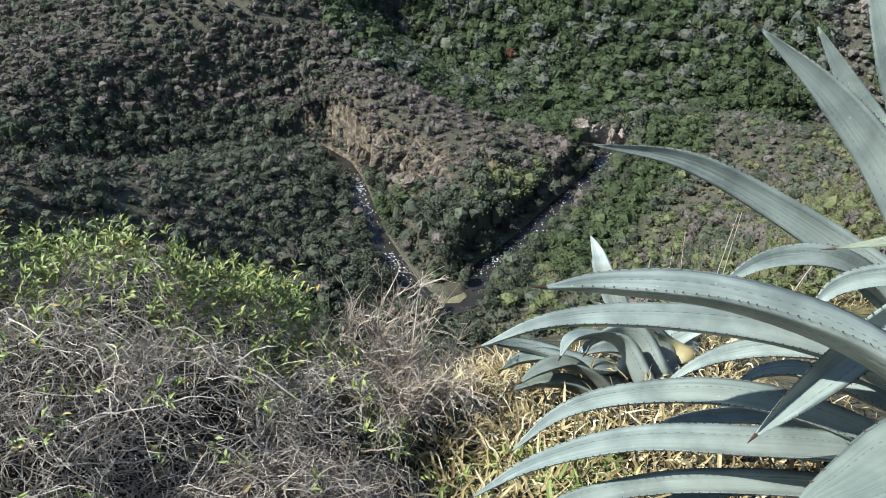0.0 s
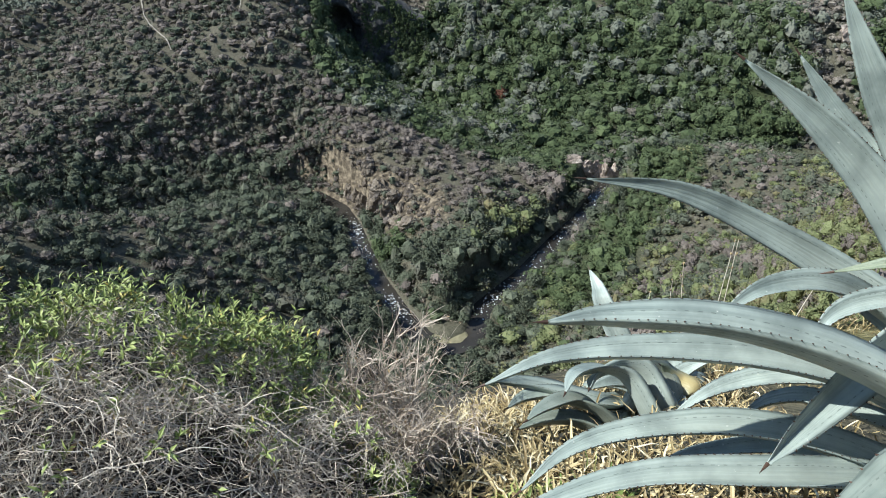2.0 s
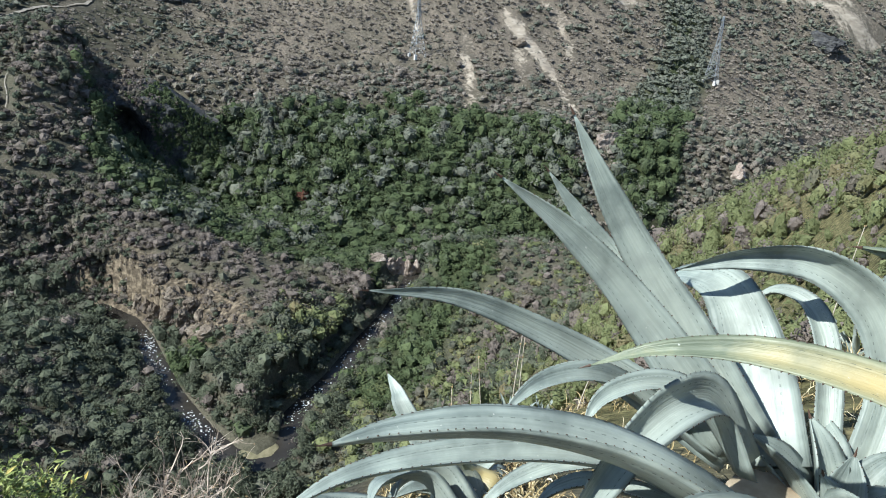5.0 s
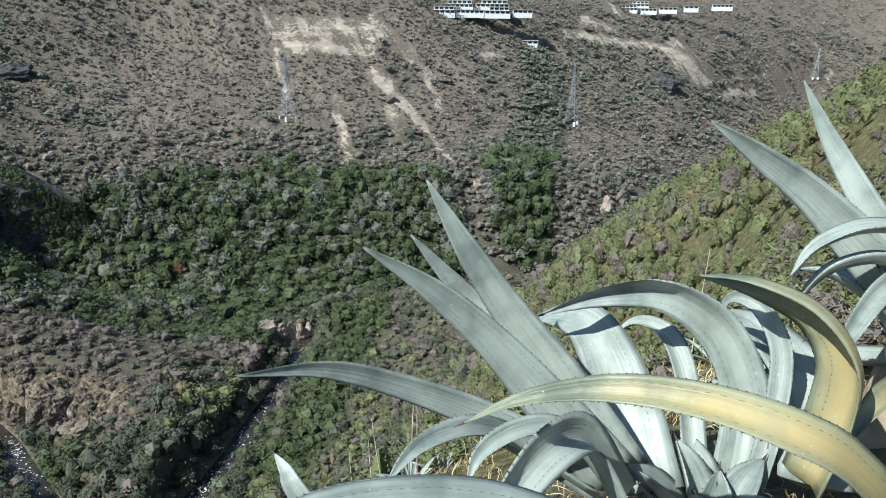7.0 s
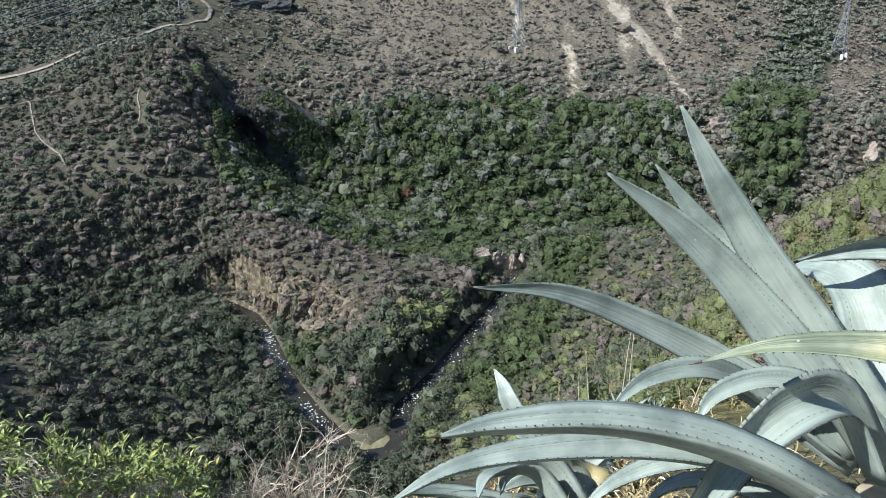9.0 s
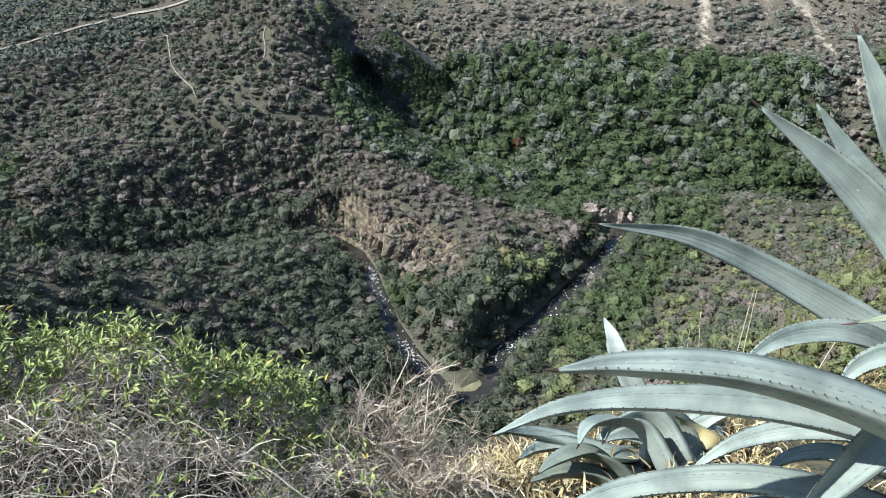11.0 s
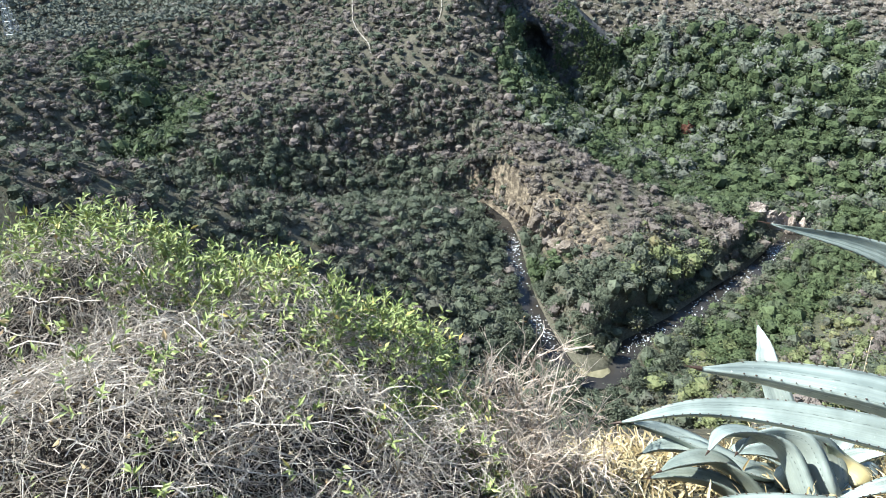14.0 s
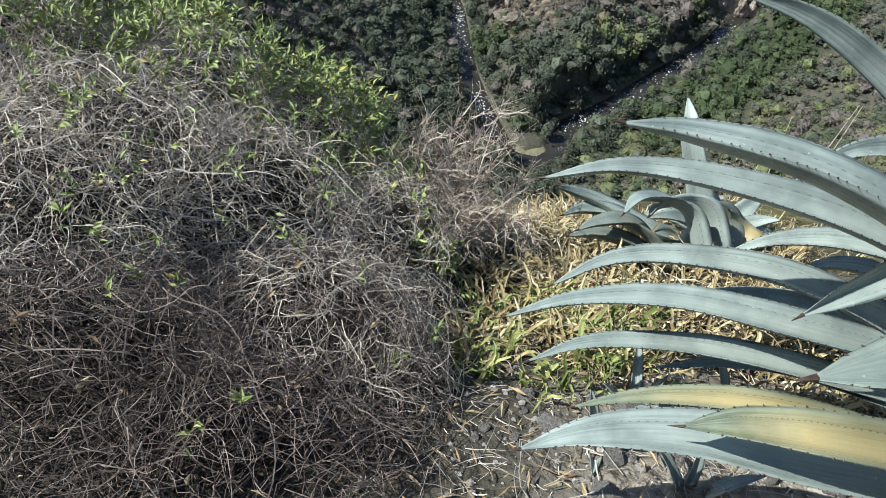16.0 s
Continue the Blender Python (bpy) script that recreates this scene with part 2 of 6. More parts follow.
# side valley behind the spur, the green amphitheatre and the shelf on the right bank
SIDE_VALLEY = [(115, 300, -139), (60, 335, -137), (28, 345, -136), (-5, 368, -133), (-40, 398, -126)]
BOWL_RIM = ray_line((-9, 455, -10.8), (-5, 450, -10.6), (2, 425, -12), (10, 405, -13.2), (22, 405, -13.2), (29, 400, -12.6))
SHELF = ray_line((13.2, 275, -25.4), (16, 278, -23.8), (25, 280, -22.8), (34, 270, -22.9), (42, 250, -23))
FAR_SIDE = [ray_line((-20, 600, -4.2), (-32, 640, -6.2), (-41, 660, -7.8), (-55, 640, -8.5)),
            ray_line((-8, 800, 3), (-30, 850, 2), (-50, 800, 0), (-75, 700, 0)),
            ray_line((-4.5, 590, -4.3), (5, 500, -7.5), (15.6, 465, -8.9), (27, 460, -9.8), (39.4, 520, -9.3), (47, 700, -6.5), (56, 980, -5.0)),
            ray_line((5, 640, -1.8), (18, 580, -1.9), (30, 610, -2.4), (38, 690, -2.8), (48, 800, -2.6), (58, 1100, -2.2)),
            ray_line((-4, 700, 1.5), (14, 650, 1.6), (30, 690, 0.9), (43, 900, 1.1), (58, 1300, 1.2), (75, 1400, 1.5)),
            ray_line((30, 398, -14.2), (36, 400, -14.6), (42, 440, -13.2), (47, 560, -10.6), (54, 800, -8.2))]
# our own side: the spur to the right, the slope below, the hill behind
OWN_SIDE = [ray_line((75, 14, -4), (66, 30, -4.2), (61, 45, -5.2), (53.8, 62, -11.4), (48.8, 78, -15.0), (39.8, 100, -20.6), (34, 135, -26), (30, 165, -31.5)),
            ray_line((-75, 40, -46), (-40, 40, -52), (-10, 40, -54), (15, 40, -54), (34, 42, -46)),
            ray_line((-60, 110, -44), (-30, 112, -50), (0, 114, -50.2), (18, 122, -47.5)),
            [(-260, 60, -40), (-120, -40, 10), (0, -60, 28), (90, -30, 20), (220, 20, 25), (400, -60, 40)],
            [(-1500, 300, 150), (-900, 1300, 160), (0, 1900, 140), (900, 1900, 120), (2300, 900, 90)],
            [(-1500, -900, 60), (0, -1500, 60), (1500, -900, 60)]]
LINES = [[(x, y, WATER_Z) for x, y in RIVER], SPUR_CREST, SPUR_NOSE, CLIFF_TOP, *HILL_FACE, SHOULDER, GULLY, *GULLY_SIDE, ROAD, LOW_RIDGE, LEFT_BANK, SIDE_VALLEY, BOWL_RIM, SHELF, *FAR_SIDE, *OWN_SIDE]


def knots():
    """Places along the lines of the land, closer together where the land is near."""
    out = []
    for line in LINES:
        for a, b in zip(line, line[1:]):
            gap = max(12.0, 0.05 * math.hypot(a[0] + b[0], a[1] + b[1]) / 2)
            n = max(1, int(math.dist(a[:2], b[:2]) / gap))
            out += [[p + (q - p) * k / n for p, q in zip(a, b)] for k in range(n)]
        out.append(list(line[-1]))
    return np.array(out)


KNOTS = knots()


def pull_weights():
    """Weights of a stretched sheet that passes through all the knots."""
    p, n = KNOTS[:, :2] / 100, len(KNOTS)
    m = np.zeros((n + 3, n + 3))
    m[:n, :n] = -np.sqrt(((p[:, None] - p[None]) ** 2).sum(-1) + 0.0004) + 0.02 * np.eye(n)
    m[:n, n:] = np.column_stack([np.ones(n), p])
    m[n:, :n] = m[:n, n:].T
    return np.linalg.solve(m, np.concatenate([KNOTS[:, 2], np.zeros(3)]))


PULL = pull_weights()


def sheet(x, y):
    """Height of the stretched sheet."""
    q = np.column_stack([np.ravel(x), np.ravel(y)]) / 100
    p = KNOTS[:, :2] / 100
    out = np.empty(len(q))
    for k in range(0, len(q), 20000):
        c = q[k : k + 20000]
        d2 = (c ** 2).sum(1)[:, None] + (p ** 2).sum(1)[None] - 2 * c @ p.T
        out[k : k + 20000] = -np.sqrt(np.maximum(d2, 0) + 0.0004) @ PULL[:-3] + PULL[-3] + c @ PULL[-2:]
    return out.reshape(np.shape(x))


def height_grid(x0, x1, y0, y1, cell):
    gx, gy = np.arange(x0, x1 + cell, cell), np.arange(y0, y1 + cell, cell)
    return x0, y0, cell, sheet(*np.meshgrid(gx, gy))


# coarse to fine: the whole land, the canyon, the valley in view
GRIDS = [height_grid(-4400, 4400, -4400, 4400, 40.0), height_grid(-900, 1500, -200, 1300, 10.0), height_grid(-460, 560, -40, 540, 3.0)]


def base_height(x, y):
    """The sheet, read from the finest grid that holds each place."""
    out = np.zeros_like(x)
    for x0, y0, cell, z in GRIDS:
        u, v = (x - x0) / cell, (y - y0) / cell
        rows, cols = z.shape
        inside = (u >= 0) & (v >= 0) & (u < cols - 1) & (v < rows - 1)
        i, j = np.where(inside, u, 0).astype(int), np.where(inside, v, 0).astype(int)
        fu, fv = u - i, v - j
        h = (z[j, i] * (1 - fu) + z[j, i + 1] * fu) * (1 - fv) + (z[j + 1, i] * (1 - fu) + z[j + 1, i + 1] * fu) * fv
        out = np.where(inside, h, out)
    return out


def fractal(x, y, size, octaves, seed):
    """Smooth value noise on arrays, about -1 to 1."""
    out, amp, total = np.zeros_like(x), 1.0, 0.0
    for k in range(octaves):
        u, v = x / size + 37.1 * (k + seed), y / size - 19.7 * (k + seed)
        i, j = np.floor(u), np.floor(v)
        fu, fv = u - i, v - j
        fu, fv = fu * fu * (3 - 2 * fu), fv * fv * (3 - 2 * fv)

        def h(a, b):
            s = np.sin(a * 127.1 + b * 311.7 + seed * 74.7) * 43758.5453
            return s - np.floor(s)

        out += amp * ((h(i, j) * (1 - fu) + h(i + 1, j) * fu) * (1 - fv) + (h(i, j + 1) * (1 - fu) + h(i + 1, j + 1) * fu) * fv - 0.5) * 2
        total, amp, size = total + amp, amp * 0.5, size * 0.5
    return out / total


def to_line(x, y, line):
    """Distance to a polyline and the height along it at the nearest place."""
    best, height = np.full(x.shape, 1e18), np.zeros_like(x)
    for a, b in zip(line, line[1:]):
        dx, dy = b[0] - a[0], b[1] - a[1]
        t = np.clip(((x - a[0]) * dx + (y - a[1]) * dy) / (dx * dx + dy * dy), 0, 1)
        d = (x - a[0] - t * dx) ** 2 + (y - a[1] - t * dy) ** 2
        near = d < best
        best = np.where(near, d, best)
        if len(a) > 2:
            height = np.where(near, a[2] + t * (b[2] - a[2]), height)
    return np.sqrt(best), height


def step(a, b, v):
    t = np.clip((v - a) / (b - a), 0, 1)
    return t * t * (3 - 2 * t)


def near_slope(x, y):
    """The steep bank by the camera, falling ahead and to the left."""
    s = x * math.sin(radians(-15)) + y * math.cos(radians(-15))
    return -0.56 * np.maximum(s - 0.35, 0) - 0.1 * np.minimum(s - 0.35, 0) - 0.09 * np.maximum(s - 1.6, 0) ** 2 + 0.05 * fractal(x, y, 0.9, 4, 5)


def land(x, y):
    x, y = np.asarray(x, float), np.asarray(y, float)
    river = to_line(x, y, LINES[0])[0]
    z = base_height(x, y)
    far = np.hypot(x, y)
    rough = step(8, 40, river) * step(20, 80, far) * (0.15 + 0.85 * step(8, 70, to_line(x, y, ROAD)[0]))
    z = z + rough * (3.0 * fractal(x, y, 42, 4, 1) + 1.2 * fractal(x, y, 9, 3, 2)) * np.clip(far / 250, 0.4, 2.0)
    z = z + spur_bareness(x, y) * 2.5 * (np.abs(fractal(x, y, 7, 4, 17)) - 0.3)
    z = np.where(river < 11, np.minimum(z, WATER_Z - 1.2 + 2.6 * step(1.4, 5.4, river)) * (1 - step(9, 11, river)) + z * step(9, 11, river), z)
    z = np.where(far > 40, np.maximum(z, WATER_Z - 1.5), z)
    hollow = 1 - step(9, 17, np.hypot(x + 55, (y - 414) * 0.8))
    z = z * (1 - hollow) + np.minimum(z, -124) * hollow
    k = step(4.0, 22.0, far)
    return near_slope(x, y) * (1 - k) + z * k


def land_at(x, y):
    return float(land(np.array([float(x)]), np.array([float(y)]))[0])


# bare slides, cuts and quarry benches on the far side: bearing, angle, bearing, angle, half width in degrees, strength
CUTS = [(22.7, -4.1, 26.5, -8.3, 0.45, 1.0), (26.5, -8.3, 29.4, -11.6, 0.3, 0.8), (19.6, -6.5, 20.6, -12.4, 0.55, 0.6), (26.8, -4.5, 28.6, -7.4, 0.35, 0.85),
        (15.0, -0.9, 22.5, -1.0, 0.9, 0.75), (16.0, -2.4, 22.5, -2.3, 0.6, 0.8), (14.2, 0.6, 15.8, -6.0, 0.3, 0.7), (22.5, 0.2, 27.5, -5.0, 0.5, 0.6),
        (38.5, -1.0, 46.5, -2.0, 0.35, 0.8), (46.8, -1.7, 49.0, -4.2, 0.8, 0.8), (39.5, 0.0, 42.5, -0.6, 0.3, 0.8), (51.0, -5.2, 53.2, -5.1, 0.3, 1.0),
        (53.5, -3.6, 60.0, -3.4, 0.22, 0.8), (49.0, -4.6, 53.5, -3.6, 0.2, 0.7), (31.5, -2.9, 33.5, -2.9, 0.25, 0.8), (24.0, -7.2, 25.0, -10.0, 0.5, 0.6), (54.5, 0.6, 57.5, -2.5, 0.2, 0.6)]


def cut_strength(x, y, z):
    a = np.degrees(np.arctan2(x, y))
    e = np.degrees(np.arctan2(z - EYE, np.hypot(x, y)))
    a = a + 0.55 * fractal(x, y, 30, 4, 51)
    e = e + 0.35 * fractal(x, y, 24, 4, 57)
    out = np.zeros_like(x)
    for a0, e0, a1, e1, w, s in CUTS:
        d, _ = to_line(a, e, [(a0, e0), (a1, e1)])
        out = np.maximum(out, s * (1 - step(w * 0.4, w * 1.6, d)) * (0.95 + 0.6 * fractal(x, y, 9, 3, 59)))
    return out * (np.hypot(x, y) > 300)


def past_crest(x, y):
    """How far a place lies beyond the spur's crest, seen from the viewpoint."""
    crest = np.array(SPUR_CREST[:10])[::-1]
    return np.hypot(x, y) - np.interp(np.degrees(np.arctan2(x, y)), np.degrees(np.arctan2(crest[:, 0], crest[:, 1])), np.hypot(crest[:, 0], crest[:, 1]))


def lushness(x, y, z):
    """Where water keeps the woods green: the amphitheatre, the gullies, the river's banks."""
    a, d = np.degrees(np.arctan2(x, y)), np.hypot(x, y)
    d = d + 42 * fractal(x, y, 45, 4, 4)
    a = a + 6 * fractal(x, y, 50, 3, 6)
    bowl = step(-9, -5, a) * (1 - step(26, 33, a)) * step(325, 345, d) * (1 - step(398, 425, d))
    gully, _ = to_line(x, y, ray_line((36.7, 660, -4), (37.5, 560, -8), (35, 440, -12), (36, 385, -16)))
    glen, _ = to_line(x, y, ray_line((-41.5, 420, -12), (-38, 360, -17), (-40, 330, -20)))
    right = (1 - step(0, 26, to_line(x, y, [(70, 215), (45, 190), (100, 250)])[0]) + (1 - step(8, 15, np.hypot(x + 20, y - 219))))
    brook, _ = to_line(x, y, SIDE_VALLEY)
    past = past_crest(x, y)
    bowl = np.maximum(bowl, 0.75 * step(2, 12, past + 4 * fractal(x, y, 16, 3, 14)) * (1 - step(70, 110, past)) * step(-11, -9, np.degrees(np.arctan2(x, y))) * (1 - step(12, 14, np.degrees(np.arctan2(x, y)))))
    return np.clip(bowl + 0.6 * (1 - step(8, 34, brook + 8 * fractal(x, y, 20, 3, 12))) + (1 - step(6, 30, gully)) + 0.7 * (1 - step(8, 35, glen)) + 0.9 * right + 0.25 * fractal(x, y, 60, 3, 8), 0, 1)


def spur_bareness(x, y):
    """The cliff side of the spur, where rock shows between thin bushes."""
    d, _ = to_line(x, y, [(-56, 286), (-41, 270), (-24, 253), (-9, 236), (-4, 227)])
    return 1 - step(5, 17, d + 5 * fractal(x, y, 14, 3, 13))


def spur_top(x, y):
    """The dry upper side of the spur inside the river's loop."""
    return (1 - step(16, 48, to_line(x, y, SPUR_CREST[:8])[0] + 10 * fractal(x, y, 22, 3, 15))) * (1 - step(-2, 8, past_crest(x, y)))


def build_ground():
    bearings = np.radians(np.concatenate([np.arange(-180, -56, 4.0), np.arange(-56, 70, 0.34), np.arange(70, 180, 4.0)]))
    rings = np.concatenate([np.geomspace(0.25, 40, 100), np.geomspace(41.5, 140, 45), np.arange(142, 460, 2.3), np.geomspace(462, 900, 95), np.geomspace(910, 4200, 25)])
    b, r = np.meshgrid(bearings, rings)
    x, y = r * np.sin(b), r * np.cos(b)
    z = land(x, y)
    n, m = len(rings), len(bearings)
    verts = np.concatenate([np.stack([x, y, z], -1).reshape(-1, 3), [[0, 0, land_at(0, 0)]]])
    i, j = np.meshgrid(np.arange(n - 1), np.arange(m), indexing="ij")
    k = (j + 1) % m
    quads = np.stack([i * m + j, (i + 1) * m + j, (i + 1) * m + k, i * m + k], -1).reshape(-1, 4)
    hub = [[n * m, q, (q + 1) % m] for q in range(m)]
    mesh = bpy.data.meshes.new("ground")
    mesh.from_pydata(verts.tolist(), [], quads.tolist() + hub)
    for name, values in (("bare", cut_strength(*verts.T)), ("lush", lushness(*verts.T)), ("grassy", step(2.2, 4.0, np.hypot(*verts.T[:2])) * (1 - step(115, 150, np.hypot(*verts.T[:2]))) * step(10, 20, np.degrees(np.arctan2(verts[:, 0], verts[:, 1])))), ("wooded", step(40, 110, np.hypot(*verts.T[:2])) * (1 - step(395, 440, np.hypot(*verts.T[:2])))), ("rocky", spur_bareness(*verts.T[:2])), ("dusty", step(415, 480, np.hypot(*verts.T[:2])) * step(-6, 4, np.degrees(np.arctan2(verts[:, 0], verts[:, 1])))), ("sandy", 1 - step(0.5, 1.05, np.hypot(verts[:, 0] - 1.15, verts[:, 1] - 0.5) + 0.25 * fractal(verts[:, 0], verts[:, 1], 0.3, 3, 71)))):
        mesh.attributes.new(name, "FLOAT", "POINT").data.foreach_set("value", values.astype(np.float32))
    mesh.polygons.foreach_set("use_smooth", [True] * len(mesh.polygons))
    mesh.materials.append(SOIL)
    return tagged(new("ground", mesh), "steep dry hillsides and canyon slopes of brown soil", "ground", kind="structure")


build_ground()


def ribbon(name, line, half, material, lift, label, category, drape=True):
    """A strip along a line in plan, draped on the land or lying level."""
    pts = []
    for a, b in zip(line, line[1:]):
        k = max(2, int(math.hypot(b[0] - a[0], b[1] - a[1]) / 2.5))
        pts += [(a[0] + (b[0] - a[0]) * q / k, a[1] + (b[1] - a[1]) * q / k) for q in range(k)]
    p = np.array(pts + [line[-1][:2]])
    for _ in range(4):
        p[1:-1] = 0.25 * p[:-2] + 0.5 * p[1:-1] + 0.25 * p[2:]
    t = np.gradient(p, axis=0)
    t /= np.linalg.norm(t, axis=1)[:, None]
    side = np.stack([-t[:, 1], t[:, 0]], -1)
    rows = []
    for k in np.linspace(-1, 1, 5):
        q = p + side * (half * k * (1 + 0.25 * fractal(p[:, 0], p[:, 1], 14, 2, 3)))[:, None]
        z = land(q[:, 0], q[:, 1]) + lift if drape else np.full(len(q), WATER_Z)
        rows.append(np.column_stack([q, z]))
    v = np.concatenate(rows)
    n = len(p)
    f = [(r * n + i, r * n + i + 1, (r + 1) * n + i + 1, (r + 1) * n + i) for r in range(4) for i in range(n - 1)]
    mesh = bpy.data.meshes.new(name)
    mesh.from_pydata(v.tolist(), [], f)
    mesh.polygons.foreach_set("use_smooth", [True] * len(mesh.polygons))
    mesh.materials.append(material)
    return tagged(new(name, mesh), label, category, kind="structure")


ribbon("river", RIVER, 4.1, WATER, 0, "dark muddy river winding round a rocky spur", "river", drape=False)

TRACKS = [
    ([p[:2] for p in reversed(ROAD[2:])] + [(-170, 467), (-141, 494), (-116, 536), (-100, 537), (-88, 551), (-86, 574), (-98, 595), (-109, 612)], 1.5),
    ([(-197, 434), (-177, 434), (-173, 421), (-160, 387), (-149, 367), (-136, 350), (-131, 339)], 0.3),
    ([(-101, 402), (-105, 388), (-101, 376), (-101, 368)], 0.22),
    ([(600, 700), (575, 640), (560, 610)], 2.2),
]
for track, half in TRACKS:
    ribbon("dirt_track", track, half, DIRT, 0.9, "pale dirt track cut into the hillside", "track")


def off_tracks(x, y):
    clear = np.full(x.shape, True)
    for line, half in TRACKS:
        clear &= to_line(x, y, line)[0] > half + (6.5 if half > 1 else 1.8)
    return clear & (np.hypot((x - 3) / 8.0, (y - 170) / 5.0) > 1) & (np.hypot(x + 55, y - 408) > 15) & (np.hypot((x - 71) / 15, (y - 272) / 9) > 1)



# ---- woods and scrub ----
RNG = np.random.default_rng(7)


def raw_mesh(name, verts, faces, material, tone=None, smooth=False):
    """A mesh from arrays: verts (n, 3), faces (m, k), all with the same number of corners."""
    mesh = bpy.data.meshes.new(name)
    k = faces.shape[1]
    mesh.vertices.add(len(verts))
    mesh.vertices.foreach_set("co", verts.astype(np.float32).ravel())
    mesh.loops.add(faces.size)
    mesh.loops.foreach_set("vertex_index", faces.astype(np.int32).ravel())
    mesh.polygons.add(len(faces))
    mesh.polygons.foreach_set("loop_start", np.arange(0, faces.size, k, dtype=np.int32))
    mesh.polygons.foreach_set("use_smooth", np.full(len(faces), smooth))
    if tone is not None:
        mesh.attributes.new("tone", "FLOAT", "POINT").data.foreach_set("value", tone.astype(np.float32))
    mesh.materials.append(material)
    mesh.update(calc_edges=True)
    mesh.validate()
    return mesh


def unit(v):
    return v / np.maximum(np.linalg.norm(v, axis=-1, keepdims=True), 1e-9)


def leaf_cloud(centres, radii, heights, per, size, tone):
    """Leaf clumps through the lumpy, uneven crowns of many bushes: small slivers, each turned its own way."""
    n = len(centres)
    d = unit(RNG.normal(size=(n, per, 3)))
    d[..., 2] = np.abs(d[..., 2]) * 1.1 - 0.22
    d = unit(d)
    bumps = unit(RNG.normal(size=(n, 1, 6, 3)))
    lump = 0.58 + 0.62 * np.clip((d[:, :, None] * bumps).sum(-1), 0, 1).max(-1) ** 3
    r = lump * RNG.uniform(0.5, 1.14, (n, per))
    wide = RNG.uniform(0.75, 1.35, n)
    p = centres[:, None] + d * r[..., None] * np.stack([radii * wide, radii * (2.1 - wide), heights], -1)[:, None]
    normal = unit(d * 0.8 + np.array([0, 0, 0.35]) + RNG.normal(size=d.shape) * 0.6)
    a = unit(np.cross(normal, RNG.normal(size=d.shape)))
    b = np.cross(normal, a)
    s = size * radii[:, None, None] * RNG.uniform(0.5, 1.5, (n, per, 1))
    w = s * RNG.uniform(0.35, 0.8, (n, per, 1))
    corners = np.stack([p - a * s, p + a * s * 0.8 - b * w, p + b * w + normal * s * 0.3], 2)
    verts = corners.reshape(-1, 3)
    faces = np.arange(len(verts)).reshape(-1, 3)
    return verts, faces, np.repeat(tone, per * 3)


def crown_cores(centres, radii, heights, tone, rings=3, sides=6, low=0.5, high=0.9):
    """The dark inside of each crown, so that light does not pass straight through."""
    n = len(centres)
    v = [[0, 0, 1]]
    for k in range(1, rings + 1):
        for q in range(sides):
            u = math.pi * k / (rings + 1)
            v.append([math.sin(u) * math.cos(2 * math.pi * (q + k / 2) / sides), math.sin(u) * math.sin(2 * math.pi * (q + k / 2) / sides), math.cos(u)])
    v = np.array(v + [[0, 0, -1]])
    f = [[0, 1 + q, 1 + (q + 1) % sides] for q in range(sides)]
    for k in range(rings - 1):
        for q in range(sides):
            a, b = 1 + k * sides + q, 1 + k * sides + (q + 1) % sides
            f += [[a, a + sides, b], [b, a + sides, b + sides]]
    last = 1 + (rings - 1) * sides
    f += [[last + q, len(v) - 1, last + (q + 1) % sides] for q in range(sides)]
    f = np.array(f)
    verts = centres[:, None] + v[None] * RNG.uniform(low, high, (n, len(v), 1)) * np.stack([radii, radii, heights], -1)[:, None]
    faces = (f[None] + np.arange(n)[:, None, None] * len(v)).reshape(-1, 3)
    return verts.reshape(-1, 3), faces, np.repeat(tone, len(v))


def thicket(name, points, radii, heights, per, size, material, label, category="scrub", lift=0.45, core=(2, 5)):
    tone = np.clip(RNG.normal(0.5, 0.17, len(points)), 0, 1)
    x, y = points[:, 0], points[:, 1]
    slope = np.hypot(land(x + 1.5, y) - land(x - 1.5, y), land(x, y + 1.5) - land(x, y - 1.5)) / 3 if lift else 0 * x
    heights = heights * (1 + 0.65 * np.minimum(slope, 1.2))
    centres = points + np.column_stack([np.zeros((len(points), 2)), heights * lift + 0.5 * np.minimum(slope, 1.3) * radii])
    v, f, t = leaf_cloud(centres, radii, heights, per, size, tone)
    ob = new(name, raw_mesh(name, v, f, material, t))
    tagged(ob, label, category, kind="stuff")
    v, f, t = crown_cores(centres, radii, heights, tone, *core, 0.35, 0.78)
    inner = new("inner_branches", raw_mesh("inner_branches", v, f, material, t))
    inner.parent = ob
    return ob


def scatter(near, far, spacing, left=-64.0, right=76.0):
    """Jittered places on the land between two distances from the viewpoint, as dense on steep ground as on level."""
    g = np.arange(-far, far, spacing / 1.2)
    x, y = np.meshgrid(g, g[g > -22])
    x, y = x.ravel() + RNG.uniform(-0.9, 0.9, x.size) * spacing, y.ravel() + RNG.uniform(-0.9, 0.9, x.size) * spacing
    a, d = np.degrees(np.arctan2(x, y)), np.hypot(x, y)
    keep = (d > near) & (d < far) & (a > left) & (a < right) & (y > -20)
    x, y = x[keep], y[keep]
    w = max(0.5, spacing / 3)
    slope = np.hypot(land(x + w, y) - land(x - w, y), land(x, y + w) - land(x, y - w)) / (2 * w)
    keep = RNG.random(len(x)) < np.sqrt(1 + slope ** 2) / 1.45
    return x[keep], y[keep]


